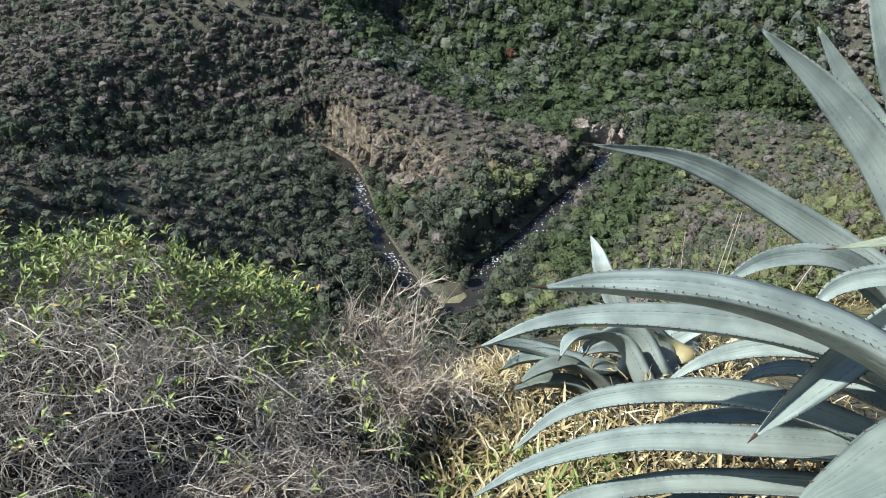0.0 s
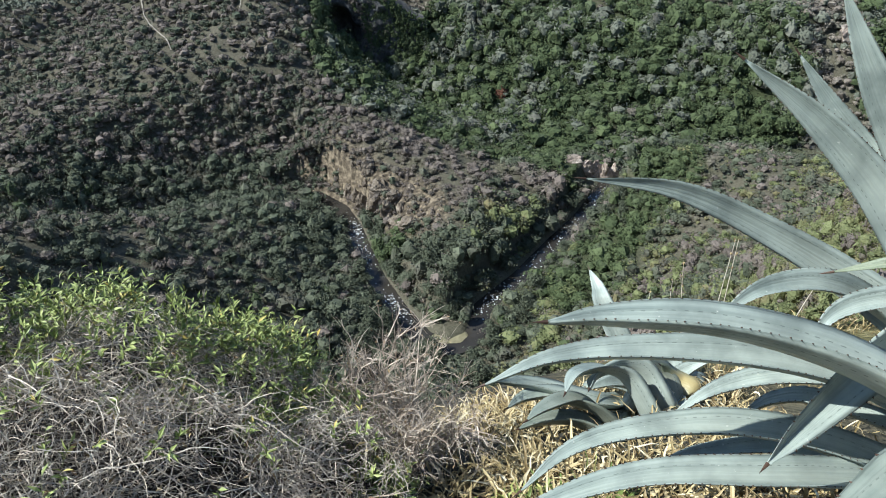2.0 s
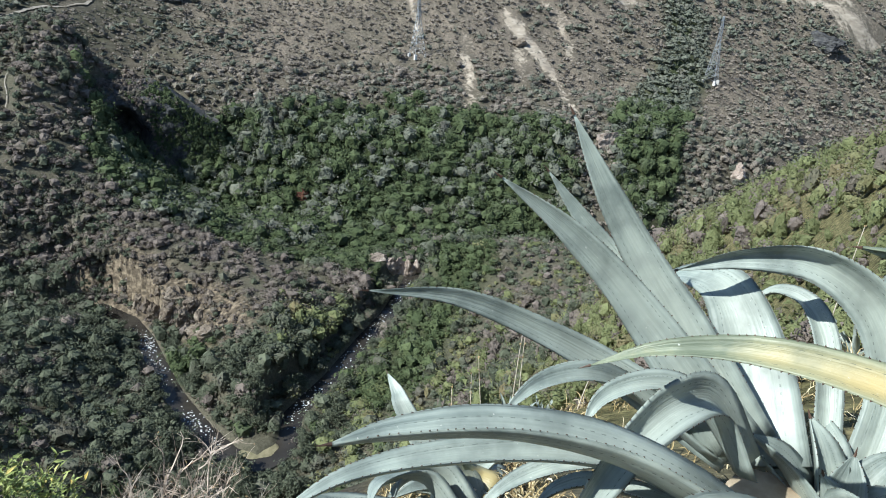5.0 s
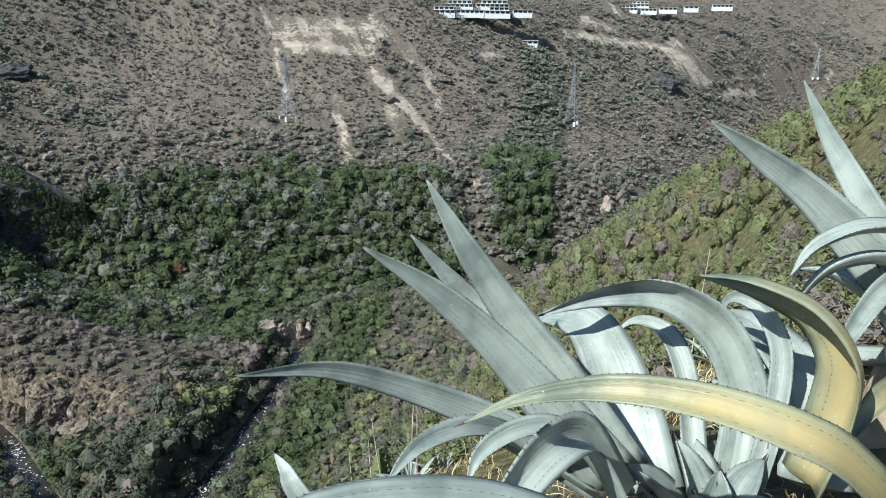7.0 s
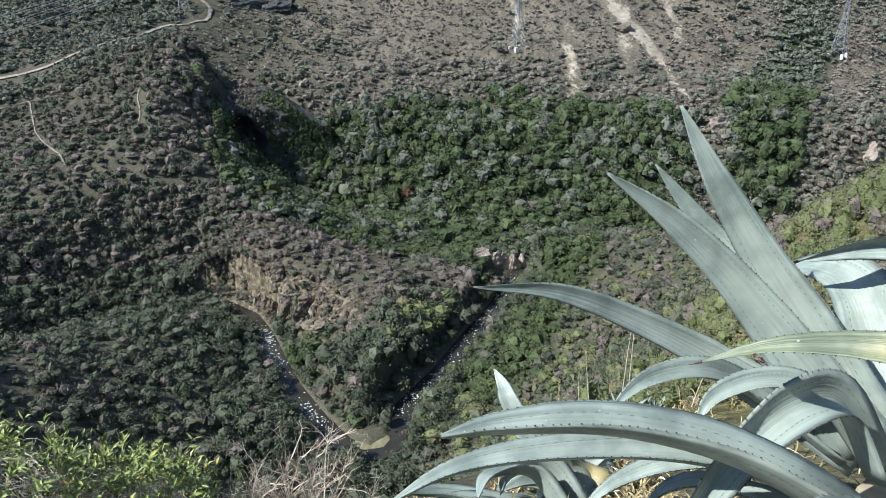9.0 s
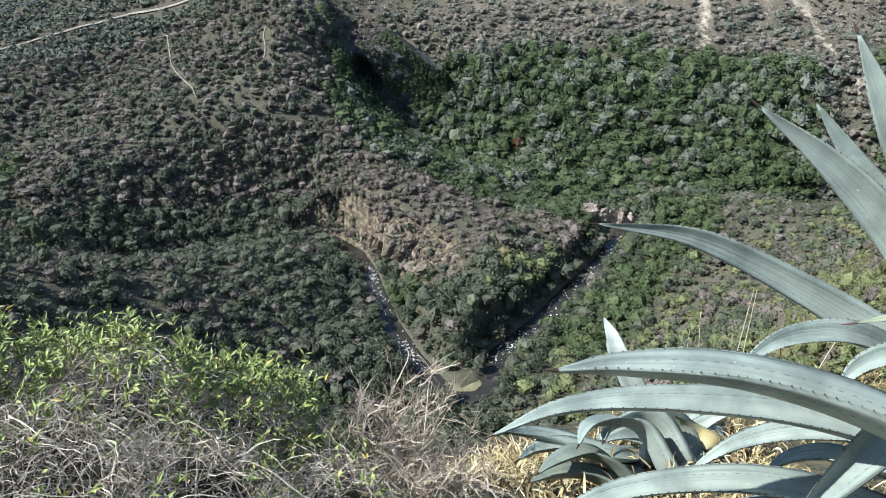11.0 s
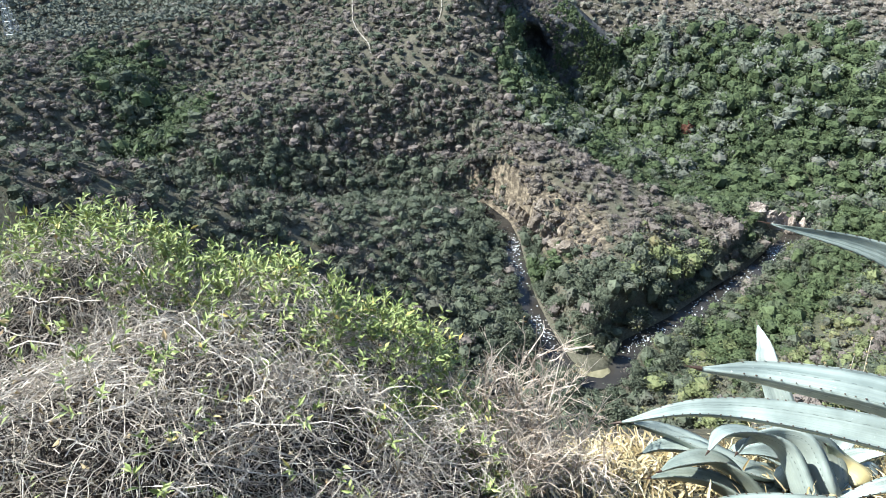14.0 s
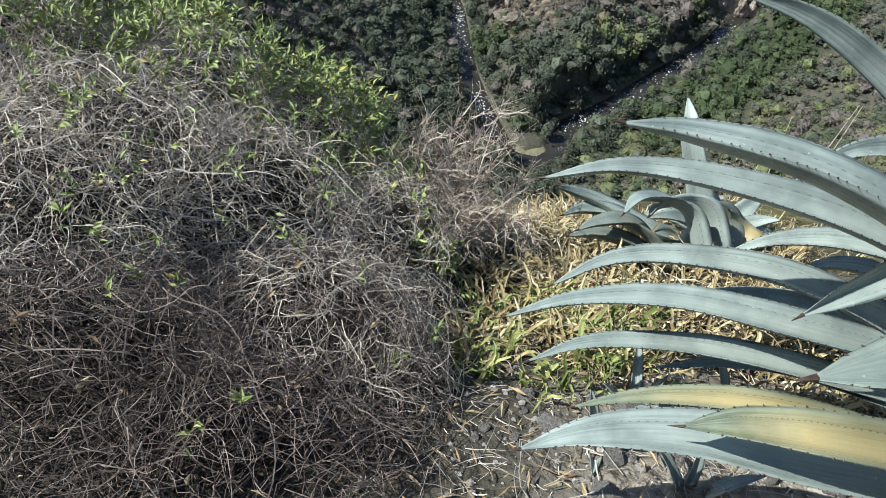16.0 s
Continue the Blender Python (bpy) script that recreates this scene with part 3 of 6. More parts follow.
# valley floor and lower slopes
x, y = scatter(122, 305, 2.8, -51, 47)
z = land(x, y)
river = to_line(x, y, RIVER)[0]
lush, spur = lushness(x, y, z), spur_bareness(x, y)
keep = off_tracks(x, y) & ~((np.degrees(np.arctan2(x, y)) < -20) & (np.hypot(x, y) < 158)) & (river > 4.1 + 0.4 * (y < 200) - 1.5 * (x < -62)) & (RNG.random(len(x)) > 0.7 * spur) & (RNG.random(len(x)) > 0.05)
x, y, z, river, lush, spur = (v[keep] for v in (x, y, z, river, lush, spur))
wet = 1 - step(12, 55, river)
big = (1.15 + 3.1 * RNG.random(len(x)) ** 2) * (0.85 + 0.4 * wet) * (1 - 0.4 * spur)
tall = big * RNG.uniform(0.5, 0.82, len(x))
pts = np.column_stack([x, y, z])
dry = (RNG.random(len(x)) < np.clip(0.50 + 0.25 * fractal(x, y, 50, 3, 11) - 0.55 * wet + 0.5 * spur + 0.75 * spur_top(x, y) - 0.22 * (x < -38) + 0.35 * ((x > 60) & (y > 255)) - 0.15 * ((x > 12) & (y < 250)), 0.04, 0.95)) & (lush < 0.45)
green = ~dry & (lush + RNG.normal(0, 0.22, len(x)) > 0.5)
wood = ~dry & ~green
# the tallest trees nearest the water stand as trees of their own
single = wood & (river < 20) & (np.hypot(x, y) < 262) & (np.abs(np.degrees(np.arctan2(x, y))) < 22) & (RNG.random(len(x)) < 0.34)
TREES = np.column_stack([x, y, z, big])[single][:220]
wood &= ~single
olive = wood & (x > 12) & (y < 258) & (RNG.random(len(x)) < 0.42)
wood &= ~olive
thicket("olive_thicket", pts[olive], big[olive], tall[olive], 96, 0.115, BANK, "olive and rust coloured thicket on the river bank", "thicket", core=(2, 6))
thicket("riverside_woods", pts[wood], big[wood], tall[wood], 96, 0.115, WOODS, "dark green woods of rounded trees along the river", "woods", core=(2, 6))
thicket("valley_thicket", pts[green], big[green], tall[green], 96, 0.115, LUSH, "bright green leafy thicket on the river bank", "thicket", core=(2, 6))
thicket("valley_scrub", pts[dry], big[dry] * 0.95, tall[dry] * 0.85, 92, 0.115, SCRUB, "grey-brown leafless dry season scrub on canyon slopes", core=(2, 6))

# bushes leaning over the water's edge
line = np.array(RIVER[5:25], float)
at = np.concatenate([[0], np.cumsum(np.linalg.norm(np.diff(line, axis=0), axis=1))])
u, off = RNG.uniform(0, at[-1], 620), RNG.uniform(4.3, 9.5, 620) * RNG.choice([-1, 1], 620)
x, y = np.interp(u, at, line[:, 0]), np.interp(u, at, line[:, 1])
dx, dy = np.interp(u + 3, at, line[:, 0]) - np.interp(u - 3, at, line[:, 0]), np.interp(u + 3, at, line[:, 1]) - np.interp(u - 3, at, line[:, 1])
x, y = x - off * dy / np.hypot(dx, dy), y + off * dx / np.hypot(dx, dy)
keep = (to_line(x, y, RIVER)[0] > 4.0) & off_tracks(x, y) & ~((spur_bareness(x, y) > 0.4) & (y > 240))
x, y = x[keep], y[keep]
big = 1.1 + 1.9 * RNG.random(len(x)) ** 2
thicket("water_edge_bushes", np.column_stack([x, y, land(x, y)]), big, big * 0.75, 80, 0.13, WOODS, "green bushes leaning over the river's edge", "bushes", core=(2, 6))

# low scrub clinging to the spur's rocky side
x, y = scatter(195, 300, 1.7, -16, 4)
keep = (spur_bareness(x, y) > 0.3) & (to_line(x, y, RIVER)[0] > 4) & (RNG.random(len(x)) < 0.5)
x, y = x[keep], y[keep]
pts = np.column_stack([x, y, land(x, y)])
big = 0.5 + 1.1 * RNG.random(len(x)) ** 2
thicket("crag_scrub", pts, big, big * 0.75, 40, 0.2, SCRUB, "thin dry scrub between the rocks of the spur", core=(1, 4))

# trees holding on to the steep bank where the spur meets the hill
x, y = scatter(262, 335, 1.55, -38, -8.5)
u, v = scatter(282, 299, 0.6, -17, -10.5)
x, y = np.concatenate([x, u]), np.concatenate([y, v])
keep = (to_line(x, y, RIVER)[0] > 5) & (RNG.random(len(x)) < 0.55)
x, y = x[keep], y[keep]
pts = np.column_stack([x, y, land(x, y)])
big = 0.9 + 1.3 * RNG.random(len(x)) ** 2
dry = RNG.random(len(x)) < 0.45
thicket("steep_bank_woods", pts[~dry], big[~dry], big[~dry] * 0.6, 70, 0.15, WOODS, "dark green woods on a steep river bank", "woods", core=(2, 6))
thicket("steep_bank_scrub", pts[dry], big[dry], big[dry] * 0.6, 70, 0.15, SCRUB, "grey-brown scrub on a steep river bank", core=(2, 6))

# amphitheatre and slopes beyond the spur
x, y = scatter(305, 470, 3.4, -51, 56)
z = land(x, y)
lush, bare = lushness(x, y, z), cut_strength(x, y, z)
keep = off_tracks(x, y) & (to_line(x, y, RIVER)[0] > 6) & (RNG.random(len(x)) > 0.1) & (bare < 0.3)
x, y, z, lush = x[keep], y[keep], z[keep], lush[keep]
pts = np.column_stack([x, y, z])
green = lush + RNG.normal(0, 0.12, len(x)) > 0.42
big = np.where(green, 2.4 + 4.2 * RNG.random(len(x)) ** 2, 1.6 + 2.8 * RNG.random(len(x)) ** 2)
tall = big * RNG.uniform(0.5, 0.8, len(x))
leafy = green & (RNG.random(len(x)) < 0.78 + 0.5 * fractal(x, y, 32, 3, 23))
mixed = ~leafy & (green | (RNG.random(len(x)) < 0.22 + 0.3 * fractal(x, y, 70, 3, 21) + 0.28 * (1 - step(-130, -60, x))))
thicket("amphitheatre_woods", pts[leafy], big[leafy], tall[leafy], 92, 0.115, LUSH, "dense bright green woods filling a side valley", "woods", core=(2, 6))
near_hill = mixed & (x < RNG.normal(-45, 12, len(x)))
mixed &= ~near_hill
thicket("hill_woods", pts[near_hill], big[near_hill], tall[near_hill], 64, 0.15, WOODS, "dark green woods on the hill above the river", "woods", core=(2, 6))
thicket("slope_woods", pts[mixed], big[mixed], tall[mixed], 64, 0.15, HAZE_WOODS, "scattered dark green trees on a canyon slope", "woods", core=(2, 6))
rest = ~leafy & ~mixed & ~near_hill
brown = rest & (np.degrees(np.arctan2(x, y)) < RNG.normal(-4, 2, len(x)))
rest &= ~brown
thicket("hill_scrub", pts[brown], big[brown] * 1.08, tall[brown] * 0.85, 60, 0.13, SCRUB, "grey-brown leafless scrub on the hill above the spur", core=(2, 6))
thicket("slope_scrub", pts[rest], big[rest], tall[rest] * 0.75, 54, 0.15, FAR_SCRUB, "grey-brown dry scrub on a canyon slope", core=(2, 6))

# far slopes up to the rim
x, y = scatter(470, 1150, 4.0, -50, 62)
z = land(x, y)
rim = np.interp(np.degrees(np.arctan2(x, y)), [-60, -8, 14, 30, 43, 58], [830, 780, 670, 705, 920, 1150])
keep = off_tracks(x, y) & (np.hypot(x, y) < rim) & (RNG.random(len(x)) > 0.12) & (cut_strength(x, y, z) < 0.25)
x, y, z = x[keep], y[keep], z[keep]
lush = lushness(x, y, z)
pts = np.column_stack([x, y, z])
green = (lush > 0.45) | (RNG.random(len(x)) < 0.12 + 0.25 * fractal(x, y, 90, 3, 31) + 0.75 * (np.degrees(np.arctan2(x, y)) < -11) + 0.5 * (1 - step(15, 70, to_line(x, y, RIVER)[0])))
big = (1.7 + 2.3 * RNG.random(len(x)) ** 2) * np.where(green, 1.35, 1.1)
tall = big * RNG.uniform(0.4, 0.75, len(x))
thicket("far_woods", pts[green], big[green], tall[green], 18, 0.28, HAZE_WOODS, "dark green trees in gullies of a far slope", "woods", core=(1, 5))
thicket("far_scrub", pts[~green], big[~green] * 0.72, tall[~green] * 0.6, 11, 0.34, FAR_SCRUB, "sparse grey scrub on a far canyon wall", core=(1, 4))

x, y = scatter(1000, 1700, 11.0, 42, 68)
pts = np.column_stack([x, y, land(x, y)])
big = RNG.uniform(2.0, 4.2, len(x))
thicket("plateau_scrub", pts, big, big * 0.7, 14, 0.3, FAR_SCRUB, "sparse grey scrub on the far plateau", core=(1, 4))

# our own hillside below and to the right
x, y = scatter(14, 122, 1.35, -60, 80)
a, d = np.degrees(np.arctan2(x, y)), np.hypot(x, y)
keep = (RNG.random(len(x)) < np.where(a > 12, 0.85, 0.5)) & ~((d < 30) & (a < 20)) & ((a > 9) | (d > 98)) & ((a > -30) | (d > 130))
x, y, d, a = x[keep], y[keep], d[keep], a[keep]
z = land(x, y)
pts = np.column_stack([x, y, z])
big = (0.4 + 0.9 * RNG.random(len(x)) ** 2) * np.clip(d / 60, 0.45, 1.3)
tall = big * RNG.uniform(0.6, 1.0, len(x))
dry = RNG.random(len(x)) < 0.25 + 0.3 * fractal(x, y, 25, 3, 41)
thicket("hillside_scrub", pts[~dry], big[~dry], tall[~dry], 92, 0.12, BANK, "olive and rust coloured scrub on a steep hillside", core=(2, 5))
thicket("hillside_dry_scrub", pts[dry], big[dry], tall[dry], 84, 0.12, SCRUB, "grey dry scrub on a steep hillside", core=(2, 5))

# tufts and low brush on the bank close behind the agaves
x, y = scatter(3.4, 26, 0.5, 18, 84)
keep = (RNG.random(len(x)) < 0.85) & (np.hypot(x - 1.9, y - 1.5) > 1.9) & ~((x < 2.6) & (y < 4.4))
x, y = x[keep], y[keep]
d = np.hypot(x, y)
pts = np.column_stack([x, y, land(x, y)])
big = RNG.uniform(0.16, 0.42, len(x)) * np.clip(d / 12, 0.7, 1.5)
tall = big * RNG.uniform(0.7, 1.2, len(x))
dry = RNG.random(len(x)) < 0.45 + 0.35 * fractal(x, y, 6, 3, 43)
thicket("bank_brush", pts[~dry], big[~dry], tall[~dry], 100, 0.15, BANK, "low olive brush on the bank above the agaves")
thicket("bank_dry_brush", pts[dry], big[dry], tall[dry], 90, 0.14, SCRUB, "low grey and straw coloured brush on the bank")



# ---- agaves ----
def make_agave(name, body, pale, streak, amount):
    """Waxy blue-grey leaf skin with a bloom, faint lengthwise lines, bud prints along the margins and scars."""
    m, nodes, links, b = surface(name, 0.42, 0.45)
    along, across = attribute(nodes, "along").outputs["Fac"], attribute(nodes, "across").outputs["Fac"]
    rnd = nodes.new("ShaderNodeObjectInfo").outputs["Random"]
    xyz = nodes.new("ShaderNodeCombineXYZ")
    for k, v in enumerate((arith(nodes, links, "MULTIPLY", across, 5.0), arith(nodes, links, "MULTIPLY", along, 2.2), arith(nodes, links, "MULTIPLY", rnd, 40.0))):
        links.new(v, xyz.inputs[k])
    lines = nodes.new("ShaderNodeTexNoise")
    lines.inputs["Scale"].default_value, lines.inputs["Detail"].default_value = 1.6, 5
    links.new(xyz.outputs[0], lines.inputs["Vector"])
    blotch, spots = grain(nodes, links, 7.0, 4), grain(nodes, links, 60.0, 3)
    c = ramp(nodes, links, lines.outputs["Fac"], [(0.3, body), (0.7, pale)])
    c = blend(nodes, links, ramp(nodes, links, blotch, [(0.40, (0, 0, 0)), (0.62, (0.75, 0.75, 0.75))]), c, tuple(v * 0.66 for v in body))
    c = blend(nodes, links, ramp(nodes, links, grain(nodes, links, 3.2, 3), [(0.5, (0, 0, 0)), (0.66, (0.55, 0.55, 0.55))]), c, tuple(min(1, v * 1.22) for v in pale))
    edge = arith(nodes, links, "POWER", arith(nodes, links, "ABSOLUTE", across, 0.0), 2.0)
    mid = arith(nodes, links, "SUBTRACT", 1.0, edge)
    ridge = arith(nodes, links, "MULTIPLY", mid, ramp(nodes, links, arith(nodes, links, "ADD", along, arith(nodes, links, "MULTIPLY", arith(nodes, links, "SUBTRACT", blotch, 0.5), 0.6)), [(0.05, (0.8, 0.8, 0.8)), (0.45, (1, 1, 1)), (0.8, (0, 0, 0))]))
    c = blend(nodes, links, arith(nodes, links, "MULTIPLY", ridge, amount), c, streak)
    print_line = arith(nodes, links, "SUBTRACT", 0.9, arith(nodes, links, "MULTIPLY", arith(nodes, links, "ABSOLUTE", arith(nodes, links, "SUBTRACT", arith(nodes, links, "ABSOLUTE", across, 0.0), arith(nodes, links, "ADD", 0.5, arith(nodes, links, "MULTIPLY", blotch, 0.16))), 0.0), 34.0))
    beat = arith(nodes, links, "FRACT", arith(nodes, links, "ADD", arith(nodes, links, "MULTIPLY", along, 46.0), arith(nodes, links, "MULTIPLY", blotch, 2.0)), 0.0)
    dashes = arith(nodes, links, "MULTIPLY", arith(nodes, links, "MAXIMUM", print_line, 0.0), ramp(nodes, links, beat, [(0.3, (1, 1, 1)), (0.42, (0.1, 0.1, 0.1))]))
    c = blend(nodes, links, arith(nodes, links, "MULTIPLY", dashes, ramp(nodes, links, along, [(0.04, (0.3, 0.3, 0.3)), (0.2, (0.95, 0.95, 0.95)), (0.75, (0.9, 0.9, 0.9)), (0.95, (0, 0, 0))])), c, tuple(v * 0.42 for v in body))
    c = blend(nodes, links, ramp(nodes, links, spots, [(0.70, (0, 0, 0)), (0.78, (0.7, 0.7, 0.7))]), c, (0.62, 0.62, 0.55))
    links.new(c, b.inputs["Base Color"])
    bumped(nodes, links, b, arith(nodes, links, "ADD", lines.outputs["Fac"], arith(nodes, links, "MULTIPLY", spots, 0.25)), 0.4, 0.008)
    links.new(ramp(nodes, links, blotch, [(0.3, (0.36, 0.36, 0.36)), (0.7, (0.62, 0.62, 0.62))]), b.inputs["Roughness"])
    return m


AGAVE = make_agave("agave_skin", (0.195, 0.235, 0.213), (0.345, 0.388, 0.345), (0.385, 0.41, 0.345), 0.4)
AGAVE_OLD = make_agave("agave_skin_yellowing", (0.14, 0.172, 0.115), (0.235, 0.26, 0.175), (0.48, 0.37, 0.16), 0.8)
AGAVE_PALE = make_agave("agave_skin_pale", (0.18, 0.215, 0.18), (0.27, 0.30, 0.25), (0.33, 0.32, 0.23), 0.5)
SPINE = make_plain("agave_spine", (0.035, 0.02, 0.014), (0.10, 0.06, 0.04), 40.0, 0.5)
DEAD = make_plain("dead_leaf", (0.22, 0.17, 0.11), (0.48, 0.40, 0.29), 9.0, 0.9)


def curve_points(points, count):
    """A smooth line through the given points."""
    p = [Vector(q) for q in points]
    p = [p[0] * 2 - p[1]] + p + [p[-1] * 2 - p[-2]]
    out, spans = [], len(p) - 3
    for k in range(count):
        u = k / (count - 1) * spans
        i = min(int(u), spans - 1)
        t, (a, b, c, d) = u - i, p[i : i + 4]
        out.append(0.5 * ((2 * b) + (c - a) * t + (2 * a - 5 * b + 4 * c - d) * t * t + (3 * b - a - 3 * c + d) * t ** 3))
    return out


LEAF_S, LEAF_W = (0, 0.15, 0.45, 0.7, 0.87, 1), (1.0, 1.02, 0.95, 0.68, 0.34, 0.012)


def agave_leaf(plant, points, width, material, gutter=0.8, teeth=True, count=26, face=None, foot=1.0):
    """One leaf from its base to its tip: a thick gutter with a toothed margin, and a hard dark spine."""
    line = curve_points(points, count)
    tangents = [((line[min(k + 1, count - 1)] - line[max(k - 1, 0)])).normalized() for k in range(count)]
    out = Vector((tangents[0].x, tangents[0].y, 0))
    n = Vector((0, 0, 1)) - out * 0.9
    if face:
        n = Vector(face) - line[0]
    n = (n - tangents[0] * n.dot(tangents[0])).normalized()
    us = (-1, -0.72, -0.38, 0, 0.38, 0.72, 1)
    verts, faces, along, across, kinds = [], [], [], [], []
    rim = ([], [])
    rings = 12
    phase = random.uniform(0, 6)
    for k in range(count):
        t = tangents[k]
        n = (n - t * n.dot(t)).normalized()
        side = t.cross(n)
        s = k / (count - 1)
        w = width / 2 * float(np.interp(s, LEAF_S, LEAF_W)) * (1 + (foot - 1) * max(0.0, 1 - s / 0.45))
        thick = float(np.interp(s, (0, 0.3, 0.8, 1), (0.034, 0.022, 0.012, 0.004))) * width / 0.13
        g = gutter * (0.75 + 0.35 * s)
        wave = 0.012 * math.sin(9 * s + phase)
        for u in us:
            verts.append(line[k] + side * (w * u) + n * (w * g * abs(u) ** 1.25 + w * wave * u * 4))
            across.append(u)
        for u in (0.8, 0.42, 0, -0.42, -0.8):
            verts.append(line[k] + side * (w * u) + n * (w * g * abs(u) ** 1.25 - thick * (1 - u * u) - 0.002))
            across.append(u * 0.9)
        along += [s] * rings
        rim[0].append((verts[-12], -side, t, s))
        rim[1].append((verts[-6], side, t, s))
    for k in range(count - 1):
        for q in range(rings):
            a, b = k * rings + q, k * rings + (q + 1) % rings
            faces.append((a, a + rings, b + rings, b))
            kinds.append(0)
    faces += [tuple(range(rings)), tuple((count - 1) * rings + q for q in reversed(range(rings)))]
    kinds += [0, 0]
    if teeth:
        for edge in rim:
            pos, k = 0.0, 0
            gap = random.uniform(0.022, 0.028)
            for (a, d0, t0, s0), (b, d1, t1, s1) in zip(edge, edge[1:]):
                span = (b - a).length
                while pos < span:
                    f = pos / span
                    p, d, t, s = a.lerp(b, f), d0, t0, s0 + (s1 - s0) * f
                    pos += gap * random.uniform(0.75, 1.25)
                    if s < 0.1 or s > 0.9:
                        continue
                    z = random.uniform(0.0022, 0.0042)
                    m = len(verts)
                    verts += [p - t * z * 0.8 - d * 0.002, p + t * z * 0.8 - d * 0.002, p + d * z + t * z * 0.5, p - d * 0.001 + t.cross(d) * 0.002]
                    faces += [(m, m + 1, m + 2), (m, m + 2, m + 3), (m + 1, m + 3, m + 2)]
                    kinds += [1, 1, 1]
                    along += [s] * 4
                    across += [1.0] * 4
                pos -= span
    mesh = bpy.data.meshes.new("leaf")
    mesh.from_pydata([tuple(v) for v in verts], [], faces)
    mesh.attributes.new("along", "FLOAT", "POINT").data.foreach_set("value", along)
    mesh.attributes.new("across", "FLOAT", "POINT").data.foreach_set("value", across)
    mesh.materials.append(material)
    mesh.materials.append(SPINE)
    mesh.polygons.foreach_set("material_index", kinds)
    mesh.polygons.foreach_set("use_smooth", [k == 0 for k in kinds])
    leaf = new("leaf", mesh)
    leaf.parent = plant
    if material is not AGAVE:
        leaf["label"] = "old leaf yellowing along its middle" if material is AGAVE_OLD else "broad pale leaf bent towards the path"
    tip, t = line[-1], tangents[-1]
    bm = bmesh.new()
    bmesh.ops.create_cone(bm, cap_ends=True, segments=6, radius1=0.0045 * width / 0.12, radius2=0.0006, depth=0.035)
    bm.transform(Matrix.Translation(tip + t * 0.008) @ t.to_track_quat("Z", "Y").to_matrix().to_4x4())
    spine_mesh = bpy.data.meshes.new("spine")
    bm.to_mesh(spine_mesh)
    bm.free()
    spine_mesh.materials.append(SPINE)
    spine = new("spine", spine_mesh)
    spine.parent = leaf
    return leaf


def agave(name, label):
    plant = new(name)
    return tagged(plant, label, "agave", "agaves on the hillside")


def stump(plant, x, y, z, r, h):
    """The short thick stem, clad in dead leaf bases."""
    bm = bmesh.new()
    bmesh.ops.create_cone(bm, cap_ends=True, segments=14, radius1=r * 1.15, radius2=r * 0.7, depth=h)
    bmesh.ops.subdivide_edges(bm, edges=bm.edges[:], cuts=2, use_grid_fill=True)
    for v in bm.verts:
        v.co += Vector((v.co.x, v.co.y, 0)) * (0.18 * noise.noise(v.co * 14))
    bm.transform(Matrix.Translation((x, y, z + h / 2)))
    mesh = bpy.data.meshes.new("stem")
    bm.to_mesh(mesh)
    bm.free()
    mesh.materials.append(DEAD)
    ob = new("stem", mesh)
    ob.parent = plant


def rosette(plant, x, y, z, length, width, count, low=15, high=80, droop=0.6, material=None, teeth=True, start=0.0):
    """Leaves round a centre, the inner ones upright, the outer ones bending down."""
    for k in range(count):
        a = start + k * 2.39996
        f = k / max(count - 1, 1)
        e = radians(high + (low - high) * f + random.uniform(-6, 6))
        d = Vector((math.cos(a), math.sin(a), 0))
        ln = length * random.uniform(0.8, 1.05) * (0.75 + 0.35 * f)
        p0 = Vector((x, y, z)) + d * 0.03
        p1 = p0 + (d * math.cos(e) + Vector((0, 0, math.sin(e)))) * ln * 0.35
        e2 = e - droop * (0.35 + 0.5 * f)
        p2 = p1 + (d * math.cos(e2) + Vector((0, 0, math.sin(e2)))) * ln * 0.35
        e3 = e2 - droop * (0.35 + 0.7 * f)
        p3 = p2 + (d * math.cos(e3) + Vector((0, 0, math.sin(e3)))) * ln * 0.3
        agave_leaf(plant, [p0, p1, p2, p3], width * random.uniform(0.85, 1.1), material or AGAVE, teeth=teeth, count=16)


great_agave = agave("agave", "large blue-grey agave with arching toothed leaves and yellowing old ones")
stump(great_agave, 1.72, 1.3, land_at(1.72, 1.3) - 0.1, 0.17, 0.4)
agave_leaf(great_agave, [(1.66, 1.43, 0.10), (1.33, 1.69, 0.31), (1.06, 1.80, 0.46), (0.75, 1.83, 0.61), (0.44, 1.82, 0.67)], 0.105, AGAVE, gutter=0.3, face=(0, 0, 1.6), foot=1.5)
agave_leaf(great_agave, [(1.73, 1.45, 0.11), (1.58, 1.69, 0.45), (1.45, 1.83, 0.68), (1.31, 1.93, 0.93), (1.18, 2.00, 1.18)], 0.150, AGAVE, gutter=0.3, face=(0, 0, 1.6), foot=1.5)
agave_leaf(great_agave, [(1.68, 1.43, 0.12), (1.47, 1.65, 0.43), (1.31, 1.76, 0.64), (1.12, 1.84, 0.83), (0.89, 1.90, 1.00)], 0.140, AGAVE, gutter=0.3, face=(0, 0, 1.6), foot=1.5)
agave_leaf(great_agave, [(1.75, 1.47, 0.07), (1.60, 1.79, 0.37), (1.46, 1.96, 0.58), (1.32, 2.08, 0.76), (1.19, 2.15, 0.93)], 0.110, AGAVE, gutter=0.3, face=(0, 0, 1.6), foot=1.5)
